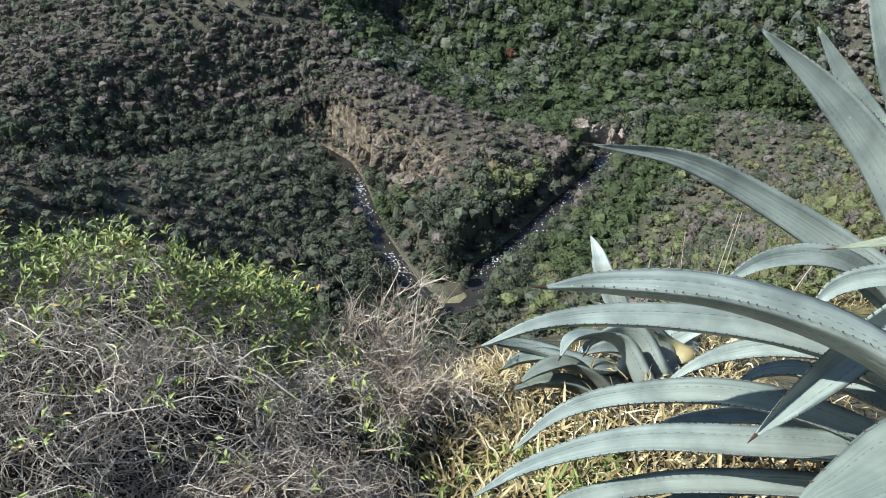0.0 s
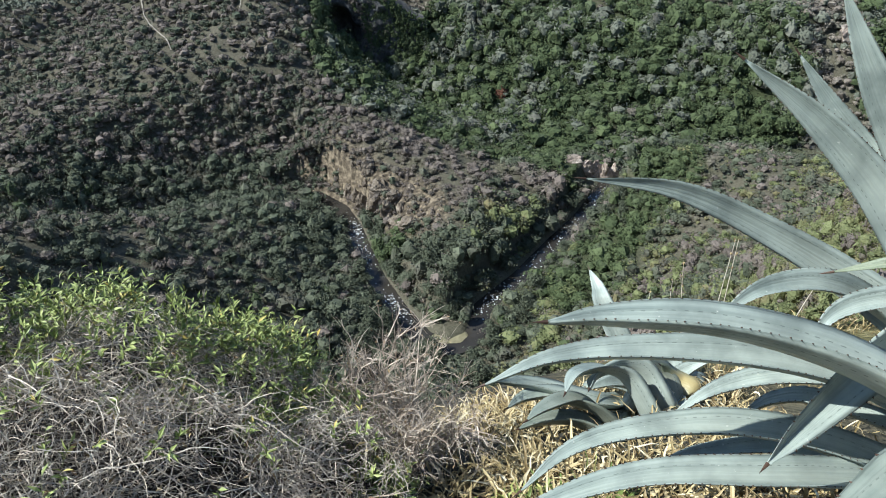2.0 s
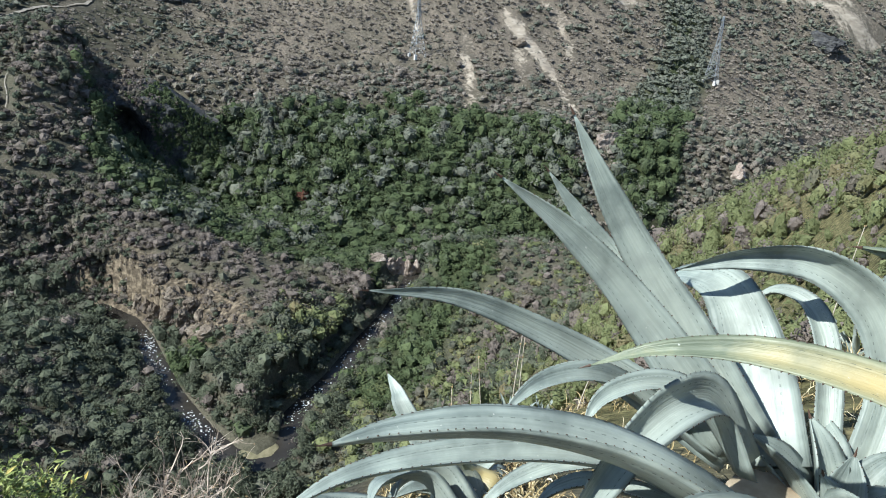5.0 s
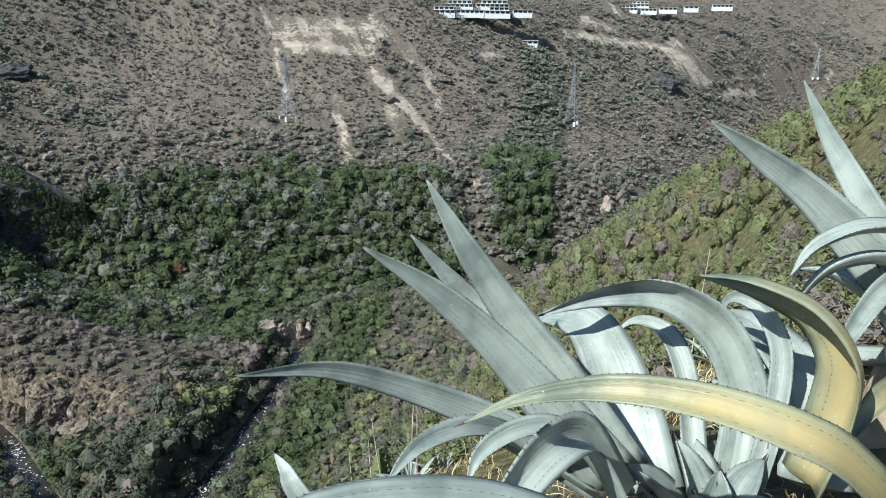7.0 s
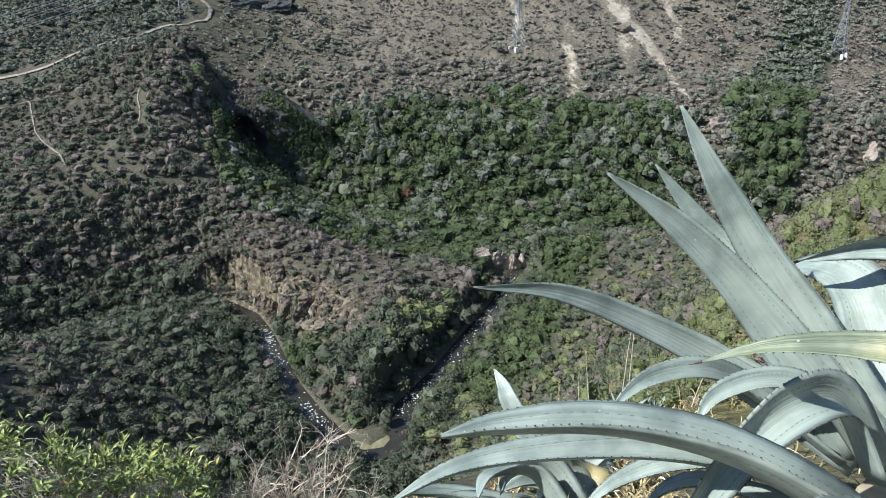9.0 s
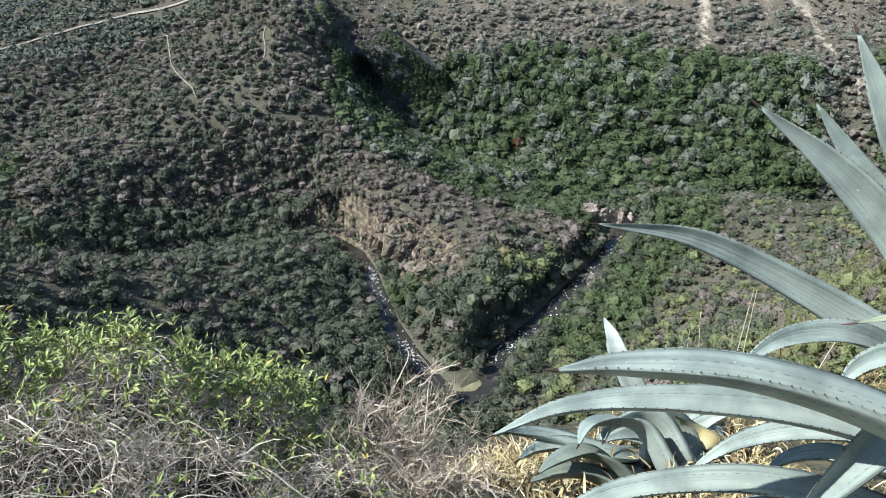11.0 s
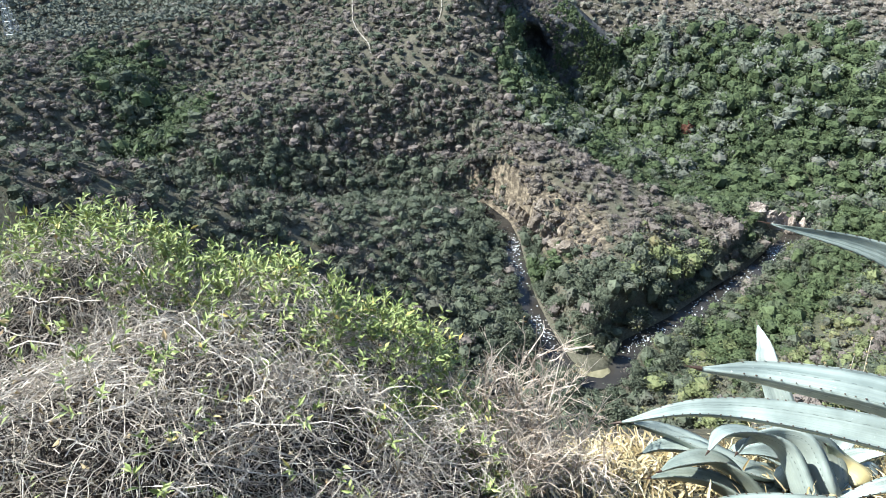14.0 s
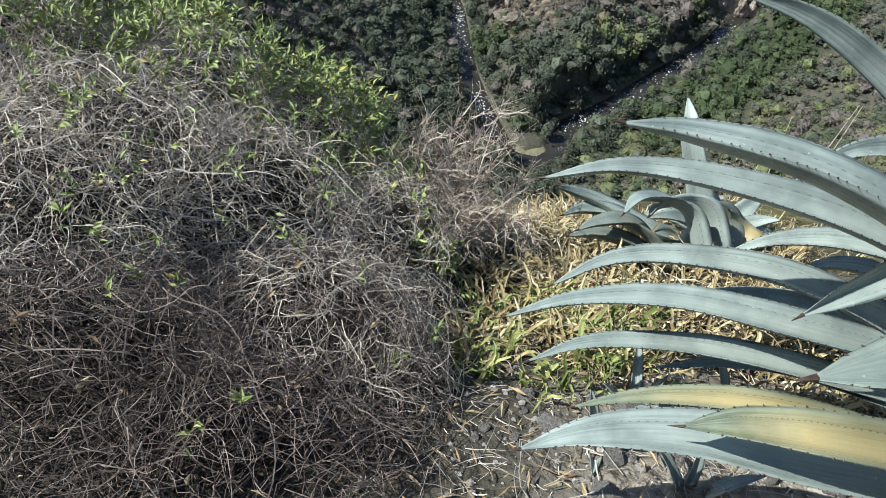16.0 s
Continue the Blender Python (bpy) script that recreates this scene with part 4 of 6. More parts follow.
agave_leaf(great_agave, [(1.78, 1.41, 0.04), (1.91, 1.69, 0.29), (1.95, 1.92, 0.45), (1.94, 2.13, 0.43), (1.90, 2.32, 0.33)], 0.225, AGAVE, gutter=0.3, face=(0, 0, 1.6), foot=1.5)
agave_leaf(great_agave, [(2.15, 1.28, -0.08), (2.33, 1.41, 0.25), (2.31, 1.56, 0.52), (2.13, 1.71, 0.67), (1.91, 1.85, 0.65), (1.71, 1.97, 0.55)], 0.180, AGAVE)
agave_leaf(great_agave, [(2.03, 1.36, 0.01), (2.20, 1.60, 0.27), (2.27, 1.79, 0.40), (2.23, 1.93, 0.42), (2.17, 2.02, 0.34)], 0.100, AGAVE)
agave_leaf(great_agave, [(1.86, 0.69, 0.20), (1.84, 0.63, 0.48), (1.69, 0.68, 0.67), (1.58, 0.75, 0.75), (1.45, 0.93, 0.78), (1.30, 1.12, 0.76), (1.13, 1.27, 0.70), (0.97, 1.35, 0.62)], 0.125, AGAVE_OLD, gutter=0.5, face=(2.29, -0.28, 0.2))
agave_leaf(great_agave, [(2.33, 1.10, 0.09), (2.40, 1.08, 0.37), (2.39, 1.09, 0.60), (2.33, 1.22, 0.76), (2.23, 1.41, 0.81), (2.15, 1.59, 0.78)], 0.200, AGAVE_OLD)
agave_leaf(great_agave, [(2.19, 1.23, 0.00), (2.34, 1.29, 0.26), (2.43, 1.37, 0.50), (2.42, 1.49, 0.64), (2.40, 1.61, 0.63), (2.38, 1.64, 0.49)], 0.085, AGAVE)
agave_leaf(great_agave, [(2.37, 1.11, 0.07), (2.55, 1.27, 0.27), (2.63, 1.45, 0.36), (2.63, 1.62, 0.44), (2.61, 1.77, 0.48)], 0.260, AGAVE, gutter=0.28)
agave_leaf(great_agave, [(1.59, 1.44, 0.10), (1.36, 1.60, 0.27), (1.16, 1.61, 0.38), (0.96, 1.59, 0.39), (0.81, 1.54, 0.33)], 0.100, AGAVE)
agave_leaf(great_agave, [(1.64, 1.38, 0.12), (1.49, 1.48, 0.33), (1.32, 1.51, 0.39), (1.15, 1.50, 0.37), (1.06, 1.46, 0.30)], 0.095, AGAVE)
agave_leaf(great_agave, [(1.55, 1.26, 0.20), (1.44, 1.34, 0.42), (1.24, 1.29, 0.48), (1.05, 1.22, 0.42), (0.85, 1.10, 0.35), (0.73, 1.01, 0.32)], 0.140, AGAVE)
agave_leaf(great_agave, [(1.41, 1.02, 0.19), (1.14, 1.03, 0.41), (0.92, 1.10, 0.53), (0.66, 1.16, 0.60), (0.40, 1.19, 0.62), (0.225, 1.18, 0.635)], 0.150, AGAVE)
agave_leaf(great_agave, [(1.51, 1.17, 0.08), (1.25, 1.26, 0.23), (0.95, 1.34, 0.31), (0.62, 1.39, 0.33), (0.32, 1.41, 0.31), (0.10, 1.38, 0.25)], 0.125, AGAVE)
agave_leaf(great_agave, [(1.36, 1.16, -0.00), (1.05, 1.23, 0.11), (0.81, 1.28, 0.14), (0.56, 1.30, 0.12), (0.35, 1.27, 0.09), (0.19, 1.20, 0.01)], 0.105, AGAVE)
agave_leaf(great_agave, [(1.46, 1.30, 0.04), (1.26, 1.47, 0.09), (1.07, 1.52, 0.09), (0.87, 1.53, 0.04), (0.71, 1.51, -0.06)], 0.100, AGAVE)
agave_leaf(great_agave, [(1.48, 1.30, -0.01), (1.21, 1.49, 0.00), (1.08, 1.55, -0.04), (0.97, 1.55, -0.11)], 0.080, AGAVE)
agave_leaf(great_agave, [(1.39, 1.17, -0.05), (1.03, 1.30, 0.01), (0.77, 1.34, -0.03), (0.58, 1.34, -0.11)], 0.075, AGAVE)
agave_leaf(great_agave, [(1.28, 1.16, 0.02), (1.03, 1.13, 0.10), (0.81, 1.12, 0.13), (0.52, 1.14, 0.12), (0.26, 1.10, 0.09), (0.07, 1.04, 0.03)], 0.105, AGAVE)
agave_leaf(great_agave, [(1.25, 1.10, -0.05), (0.85, 1.08, 0.02), (0.59, 1.09, 0.00), (0.33, 1.05, -0.02), (0.16, 0.98, -0.07)], 0.080, AGAVE)
agave_leaf(great_agave, [(1.26, 1.07, -0.06), (0.90, 1.09, -0.01), (0.70, 1.09, -0.04), (0.52, 1.08, -0.12)], 0.060, AGAVE)
agave_leaf(great_agave, [(1.16, 0.91, 0.03), (0.81, 0.88, 0.12), (0.60, 0.87, 0.11), (0.42, 0.85, 0.07), (0.28, 0.82, 0.02)], 0.070, AGAVE_OLD)
agave_leaf(great_agave, [(1.07, 0.74, 0.15), (0.73, 0.68, 0.23), (0.52, 0.69, 0.22), (0.31, 0.67, 0.18), (0.15, 0.62, 0.14)], 0.130, AGAVE)
agave_leaf(great_agave, [(1.04, 0.74, 0.27), (0.74, 0.68, 0.35), (0.58, 0.68, 0.33), (0.46, 0.68, 0.29)], 0.110, AGAVE_OLD)
agave_leaf(great_agave, [(1.27, 0.71, 0.39), (1.08, 0.66, 0.64), (0.89, 0.65, 0.75), (0.72, 0.62, 0.78), (0.60, 0.59, 0.73), (0.51, 0.57, 0.70)], 0.175, AGAVE_PALE, gutter=0.28)
rosette(great_agave, 1.95, 1.2, -0.15, 0.5, 0.17, 13, 35, 80, 0.35, start=0.7)

upper_agave = agave("agave", "blue-grey agave higher on the bank with two upright leaves")
stump(upper_agave, 3.1, 1.2, land_at(3.1, 1.2) - 0.1, 0.16, 0.55)
agave_leaf(upper_agave, [(3.14, 1.22, 0.56), (2.94, 1.48, 0.86), (2.79, 1.62, 1.04), (2.61, 1.75, 1.19), (2.42, 1.87, 1.33)], 0.160, AGAVE, gutter=0.3, face=(0, 0, 1.6), foot=1.5)
agave_leaf(upper_agave, [(3.13, 1.21, 0.52), (3.09, 1.36, 0.77), (3.06, 1.53, 0.99), (3.02, 1.71, 1.23), (2.96, 1.85, 1.48)], 0.130, AGAVE, gutter=0.3, face=(0, 0, 1.6), foot=1.5)
agave_leaf(upper_agave, [(3.11, 1.17, 0.58), (2.95, 1.25, 0.90), (2.76, 1.32, 0.96), (2.58, 1.40, 0.89), (2.46, 1.42, 0.78)], 0.100, AGAVE)
agave_leaf(upper_agave, [(3.10, 1.13, 0.51), (2.94, 1.19, 0.76), (2.81, 1.28, 0.84), (2.67, 1.39, 0.78), (2.53, 1.43, 0.64)], 0.110, AGAVE)
agave_leaf(upper_agave, [(3.14, 1.17, 0.51), (3.02, 1.24, 0.72), (2.78, 1.24, 0.72), (2.56, 1.21, 0.59), (2.39, 1.17, 0.44)], 0.100, AGAVE)
agave_leaf(upper_agave, [(3.06, 1.22, 0.37), (2.81, 1.43, 0.33), (2.60, 1.59, 0.24), (2.43, 1.73, 0.13)], 0.120, AGAVE)
agave_leaf(upper_agave, [(3.05, 1.04, 0.33), (2.83, 1.06, 0.38), (2.59, 1.06, 0.38), (2.41, 1.05, 0.27)], 0.130, AGAVE_OLD)
rosette(upper_agave, 3.15, 1.25, 0.4, 0.55, 0.13, 9, 30, 80, 0.5)

lower_agave = agave("agave", "smaller agave down the slope with tightly curled leaves")
stump(lower_agave, 1.1, 2.5, land_at(1.1, 2.5) - 0.15, 0.14, 0.3)
agave_leaf(lower_agave, [(1.05, 2.5, -0.95), (0.85, 2.75, -0.57), (0.83, 2.87, -0.52), (0.8, 2.98, -0.47)], 0.095, AGAVE, gutter=0.3, face=(0, 0, 1.6), foot=1.5)
agave_leaf(lower_agave, [(1.03, 2.35, -0.9), (0.96, 2.22, -0.81), (0.86, 2.32, -0.66), (0.74, 2.31, -0.58), (0.59, 2.23, -0.53), (0.52, 2.12, -0.54)], 0.170, AGAVE, gutter=0.35)
agave_leaf(lower_agave, [(1.07, 2.37, -0.91), (1.03, 2.27, -0.82), (0.94, 2.37, -0.67), (0.83, 2.37, -0.63), (0.7, 2.28, -0.59), (0.64, 2.17, -0.57)], 0.180, AGAVE, gutter=0.35)
agave_leaf(lower_agave, [(1.1, 2.39, -0.93), (1.09, 2.3, -0.86), (1.08, 2.41, -0.76), (1.0, 2.42, -0.68), (0.92, 2.37, -0.63)], 0.170, AGAVE_PALE, gutter=0.35)
agave_leaf(lower_agave, [(1.18, 2.43, -0.9), (1.23, 2.38, -0.8), (1.17, 2.43, -0.78), (1.1, 2.44, -0.72), (1.05, 2.42, -0.67)], 0.160, AGAVE_OLD, gutter=0.35)
agave_leaf(lower_agave, [(0.94, 2.3, -0.89), (0.79, 2.14, -0.78), (0.66, 2.14, -0.65), (0.55, 2.14, -0.6), (0.41, 2.04, -0.55), (0.33, 1.98, -0.55)], 0.150, AGAVE_PALE, gutter=0.4)
agave_leaf(lower_agave, [(0.91, 2.4, -0.9), (0.74, 2.31, -0.81), (0.46, 2.36, -0.74), (0.31, 2.35, -0.69), (0.23, 2.32, -0.64)], 0.110, AGAVE)
agave_leaf(lower_agave, [(0.91, 2.38, -0.92), (0.74, 2.29, -0.83), (0.52, 2.32, -0.76), (0.37, 2.29, -0.74), (0.28, 2.23, -0.73)], 0.120, AGAVE)
agave_leaf(lower_agave, [(0.92, 2.26, -0.88), (0.76, 2.07, -0.77), (0.57, 2.08, -0.68), (0.41, 2.04, -0.63), (0.3, 2.0, -0.62)], 0.120, AGAVE_PALE)
agave_leaf(lower_agave, [(0.99, 2.4, -0.92), (0.88, 2.31, -0.84), (0.9, 2.32, -0.74), (0.86, 2.32, -0.67)], 0.100, AGAVE)
rosette(lower_agave, 1.1, 2.5, -1.02, 0.5, 0.11, 13, 8, 70, 0.9)



# ---- young agaves beside the great one ----
for px, py, ln, k in ((0.52, 1.02, 0.2, 6), (0.82, 1.12, 0.17, 5), (0.40, 0.86, 0.16, 5), (0.62, 0.72, 0.22, 6)):
    pup = agave("young_agave", "young agave offset with a few upright leaves")
    rosette(pup, px, py, land_at(px, py) - 0.02, ln, 0.035, k, 40, 85, 0.2, teeth=False, start=px * 9)
for px, py, ln in ((2.2, 4.2, 0.34), (2.7, 4.6, 0.3), (3.6, 3.4, 0.36), (1.7, 4.6, 0.3), (4.3, 3.0, 0.4), (3.0, 2.6, 0.3)):
    pup = agave("young_agave", "small spiky agave on the dry slope")
    rosette(pup, px, py, land_at(px, py), ln, 0.045, 13, 10, 80, 0.15, teeth=False, start=px * 5)

# ---- twiggy bushes by the path ----
def make_twigs(name, dark, light):
    m, nodes, links, b = surface(name, 0.85, 0.2)
    geo = nodes.new("ShaderNodeNewGeometry")
    c = ramp(nodes, links, geo.outputs["Random Per Island"], [(0.0, dark), (0.45, tuple((p + q) / 2 for p, q in zip(dark, light))), (1.0, light)])
    c = blend(nodes, links, ramp(nodes, links, grain(nodes, links, 35.0, 4), [(0.4, (0, 0, 0)), (0.65, (0.6, 0.6, 0.6))]), c, dark)
    links.new(c, b.inputs["Base Color"])
    return m


def make_blades(name, stops, rough=0.55):
    m, nodes, links, b = surface(name, rough, 0.3)
    geo = nodes.new("ShaderNodeNewGeometry")
    c = ramp(nodes, links, geo.outputs["Random Per Island"], stops)
    c = blend(nodes, links, ramp(nodes, links, grain(nodes, links, 25.0, 3), [(0.45, (0, 0, 0)), (0.7, (0.5, 0.5, 0.5))]), c, tuple(v * 0.6 for v in stops[0][1]))
    links.new(c, b.inputs["Base Color"])
    b.inputs["Subsurface Weight"].default_value = 0.0
    return m


TWIG = make_twigs("grey_twigs", (0.3, 0.25, 0.195), (0.80, 0.715, 0.60))
TWIG_GREEN = make_twigs("green_shoots", (0.12, 0.13, 0.06), (0.30, 0.32, 0.16))
# near black, standing in for the shade deep inside the bushes
TWIG_SHADE = make_twigs("dead_wood", (0.022, 0.017, 0.014), (0.085, 0.068, 0.056))
TWIG_BROWN = make_twigs("brown_twigs", (0.05, 0.034, 0.027), (0.40, 0.32, 0.265))
TWIG_PINK = make_twigs("pinkish_twigs", (0.27, 0.21, 0.16), (0.68, 0.59, 0.49))
BUSH_LEAF = make_blades("bush_leaves", [(0.0, (0.13, 0.17, 0.045)), (0.5, (0.27, 0.32, 0.095)), (0.93, (0.42, 0.46, 0.18)), (1.0, (0.55, 0.42, 0.12))])
DRY_LEAF = make_blades("withered_leaves", [(0.0, (0.16, 0.10, 0.06)), (0.6, (0.38, 0.28, 0.15)), (1.0, (0.55, 0.43, 0.22))], 0.8)
STRAW = make_blades("strap_grass", [(0.0, (0.16, 0.11, 0.05)), (0.45, (0.38, 0.295, 0.14)), (0.8, (0.60, 0.485, 0.265)), (1.0, (0.72, 0.645, 0.46))])
GRASS = make_blades("green_strap_grass", [(0.0, (0.12, 0.16, 0.04)), (0.6, (0.25, 0.29, 0.085)), (1.0, (0.46, 0.43, 0.17))])


def tubes(lines, radii, sides=3):
    """Thin tubes along many lines: lines (n, k, 3), radii (n, k)."""
    n, k, _ = lines.shape
    t = unit(np.gradient(lines, axis=1))
    ref = np.where(np.abs(t[..., 2:]) > 0.9, np.array([1.0, 0, 0]), np.array([0, 0, 1.0]))
    a = unit(np.cross(t, ref))
    b = np.cross(t, a)
    ang = np.arange(sides) * 2 * math.pi / sides
    v = lines[:, :, None] + radii[..., None, None] * (a[:, :, None] * np.cos(ang)[:, None] + b[:, :, None] * np.sin(ang)[:, None])
    i, j, q = np.meshgrid(np.arange(n), np.arange(k - 1), np.arange(sides), indexing="ij")
    base, r = i * k * sides + j * sides, (q + 1) % sides
    faces = np.stack([base + q, base + r, base + sides + r, base + sides + q], -1).reshape(-1, 4)
    return v.reshape(-1, 3), faces


def wander(start, way, length, k, curl, sag=0.0):
    """Crooked lines from start points along first ways."""
    p, d, out = start.copy(), unit(way), []
    for _ in range(k):
        out.append(p.copy())
        d = unit(d + RNG.normal(size=d.shape) * curl + np.array([0, 0, -sag]))
        p = p + d * (length / (k - 1))[:, None]
    return np.stack(out, 1)


def leaf_blades(base, way, length, width, up):
    """Pointed leaves, folded a little along the middle."""
    way, n = unit(way), len(base)
    side = unit(np.cross(way, up))
    nrm = np.cross(side, way)
    l, w = length[:, None], width[:, None]
    v = np.stack([base, base + way * l * 0.42 + side * w + nrm * w * 0.45, base + way * l - nrm * l * 0.10, base + way * l * 0.42 - side * w + nrm * w * 0.45, base + way * l * 0.45], 1).reshape(-1, 3)
    o = np.arange(n)[:, None] * 5
    f = np.concatenate([o + [0, 4, 1], o + [4, 2, 1], o + [0, 3, 4], o + [4, 3, 2]])
    return v, f


def piece(name, v, f, material, parent, label="", smooth=False):
    ob = new(name, raw_mesh(name, v, f, material, smooth=smooth))
    ob.parent = parent
    if label:
        ob["label"] = label
    return ob


def in_mounds(mounds, count, shell=0.45):
    """Random places in rounded mounds (x, y, z, rx, ry, rz), mostly near their surface."""
    m = np.array(mounds)
    pick = RNG.choice(len(m), count, p=m[:, 3] * m[:, 4] / (m[:, 3] * m[:, 4]).sum())
    d = unit(RNG.normal(size=(count, 3)))
    d[:, 2] = np.where(d[:, 2] < -0.25, -d[:, 2], d[:, 2])
    r = shell + (1 - shell) * RNG.random(count) ** 0.6
    return m[pick, :3] + d * r[:, None] * m[pick, 3:], d


def above_ground(p, clear=0.02):
    return p[:, 2] > land(p[:, 0], p[:, 1]) + clear


def beyond(p, mounds):
    """How far each place lies from the middle of the nearest mound; 1 is its surface."""
    return np.min([np.linalg.norm((p - np.array(m[:3])) / np.array(m[3:]), axis=1) for m in mounds], axis=0)


def twig_set(mounds, count, shell, low, high, k, curl, sag, r_low, r_high, reach=1.08, lift=0.0):
    """Crooked twigs that start in the mounds and run mostly along their surface."""
    p, d = in_mounds(mounds, count, shell)
    way = np.cross(d, RNG.normal(size=d.shape)) + d * 0.3 + RNG.normal(size=d.shape) * 0.4 + np.array([0, 0, lift])
    lines = wander(p, way, RNG.uniform(low, high, count), k, curl, sag)
    lines = lines[above_ground(lines[:, k // 2]) & above_ground(lines[:, -1]) & (beyond(lines[:, -1], mounds) < reach + 0.22 * RNG.random(count) ** 3)]
    return tubes(lines, RNG.uniform(r_low, r_high, (len(lines), 1)) * np.linspace(1, 0.4, k))


def leafy_shoots(bush, mounds, count, size=1.0, face=0.1):
    """Thin shoots out of the top of a bush, with narrow pointed leaves set along them in turn."""
    p, d = in_mounds(mounds, count, 0.86)
    keep = above_ground(p, 0.08) & (d[:, 2] + 0.35 * d[:, 1] > RNG.normal(face, 0.16, count)) & (beyond(p, mounds) > 0.8)
    p, d = p[keep], d[keep]
    n, k, each = len(p), 6, 8
    lines = wander(p, d * 0.6 + RNG.normal(size=d.shape) * 0.35 + [0, 0, 0.75], RNG.uniform(0.06, 0.2, n) * size, k, 0.13)
    tagged(piece("shoot", *tubes(lines, np.full((n, 1), 0.0013) * np.linspace(1, 0.5, k)), TWIG_GREEN, bush, "thin green shoots"), kind="stuff")
    at = np.sort(RNG.uniform(0.25, 1.0, (n, each)), 1) * (k - 1)
    i = np.minimum(at.astype(int), k - 2)
    f = (at - i)[..., None]
    row = np.arange(n)[:, None]
    base = (lines[row, i] * (1 - f) + lines[row, i + 1] * f).reshape(-1, 3)
    along = unit(lines[row, i + 1] - lines[row, i]).reshape(-1, 3)
    side = unit(np.cross(along, RNG.normal(size=along.shape)))
    m = n * each
    v, f = leaf_blades(base, side * 0.9 + along * RNG.uniform(0.3, 0.9, (m, 1)) + [0, 0, 0.1], RNG.uniform(0.025, 0.06, m) * size, RNG.uniform(0.0045, 0.0085, m) * size, RNG.normal(size=(m, 3)) * 0.4 + [0, 0, 1])
    tagged(piece("foliage", v, f, BUSH_LEAF, bush, "narrow pointed yellow-green leaves"), kind="stuff")


def tangled_bush(name, label, mounds, twigs, material, stems=60, arcs=500, dead=0.5, thick=1.0, wither=0):
    """A mound of interlaced bare twigs: stems from the ground, long arching shoots, fine twigs, dead ones within
    coloured dark as shade.
    """
    bush = tagged(new(name), label, "bush")
    m = np.array(mounds)
    pick = RNG.choice(len(m), stems)
    foot = m[pick, :3] + RNG.normal(size=(stems, 3)) * m[pick, 3:] * [0.25, 0.25, 0]
    foot[:, 2] = land(foot[:, 0], foot[:, 1]) - 0.03
    goal = m[pick, :3] + unit(RNG.normal(size=(stems, 3)) + [0, 0, 0.9]) * m[pick, 3:] * 0.85
    lines = wander(foot, goal - foot, np.linalg.norm(goal - foot, axis=1) * 1.04, 12, 0.14)
    lines = lines[beyond(lines[:, 11], mounds) < 1.0]
    tagged(piece("stem", *tubes(lines, RNG.uniform(0.004, 0.008, (len(lines), 1)) * np.linspace(1, 0.3, 12), 5), material, bush, "knotty grey stems", True), kind="stuff")
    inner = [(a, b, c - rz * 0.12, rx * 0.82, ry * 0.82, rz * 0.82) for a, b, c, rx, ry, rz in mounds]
    # the gloom between the twigs, put into the colour of an inner layer
    tagged(piece("dead_wood", *twig_set(inner, int(twigs * dead), 0.25, 0.12, 0.4, 5, 0.3, 0.0, 0.0015, 0.0035), TWIG_SHADE, bush, "dark dead wood inside the bush"), kind="stuff")
    tagged(piece("tangle", *twig_set(mounds, twigs, 0.72, 0.06, 0.24, 6, 0.36, 0.03, 0.0007 * thick, 0.0019 * thick), material, bush, "dense tangle of dry leafless twigs"), kind="stuff")
    tagged(piece("arching_twig", *twig_set(mounds, arcs, 0.8, 0.2, 0.6, 14, 0.2, 0.04, 0.0011 * thick, 0.0027 * thick, 1.16, 0.25), material, bush, "long arching bare shoots"), kind="stuff")
    if wither:
        p, d = in_mounds(mounds, wither, 0.6)
        p = p[above_ground(p)]
        n = len(p)
        v, f = leaf_blades(p, RNG.normal(size=(n, 3)), RNG.uniform(0.02, 0.05, n), RNG.uniform(0.004, 0.009, n), RNG.normal(size=(n, 3)))
        tagged(piece("withered_foliage", v, f, DRY_LEAF, bush), kind="stuff")
    return bush


def spread_along(lines, count, low):
    """Places along lines and the ways the lines run there."""
    n, k, _ = lines.shape
    i, at = RNG.integers(0, n, count), RNG.uniform(low, 0.98, count) * (k - 1)
    j = at.astype(int)
    f = (at - j)[:, None]
    return lines[i, j] * (1 - f) + lines[i, j + 1] * f, unit(lines[i, j + 1] - lines[i, j])


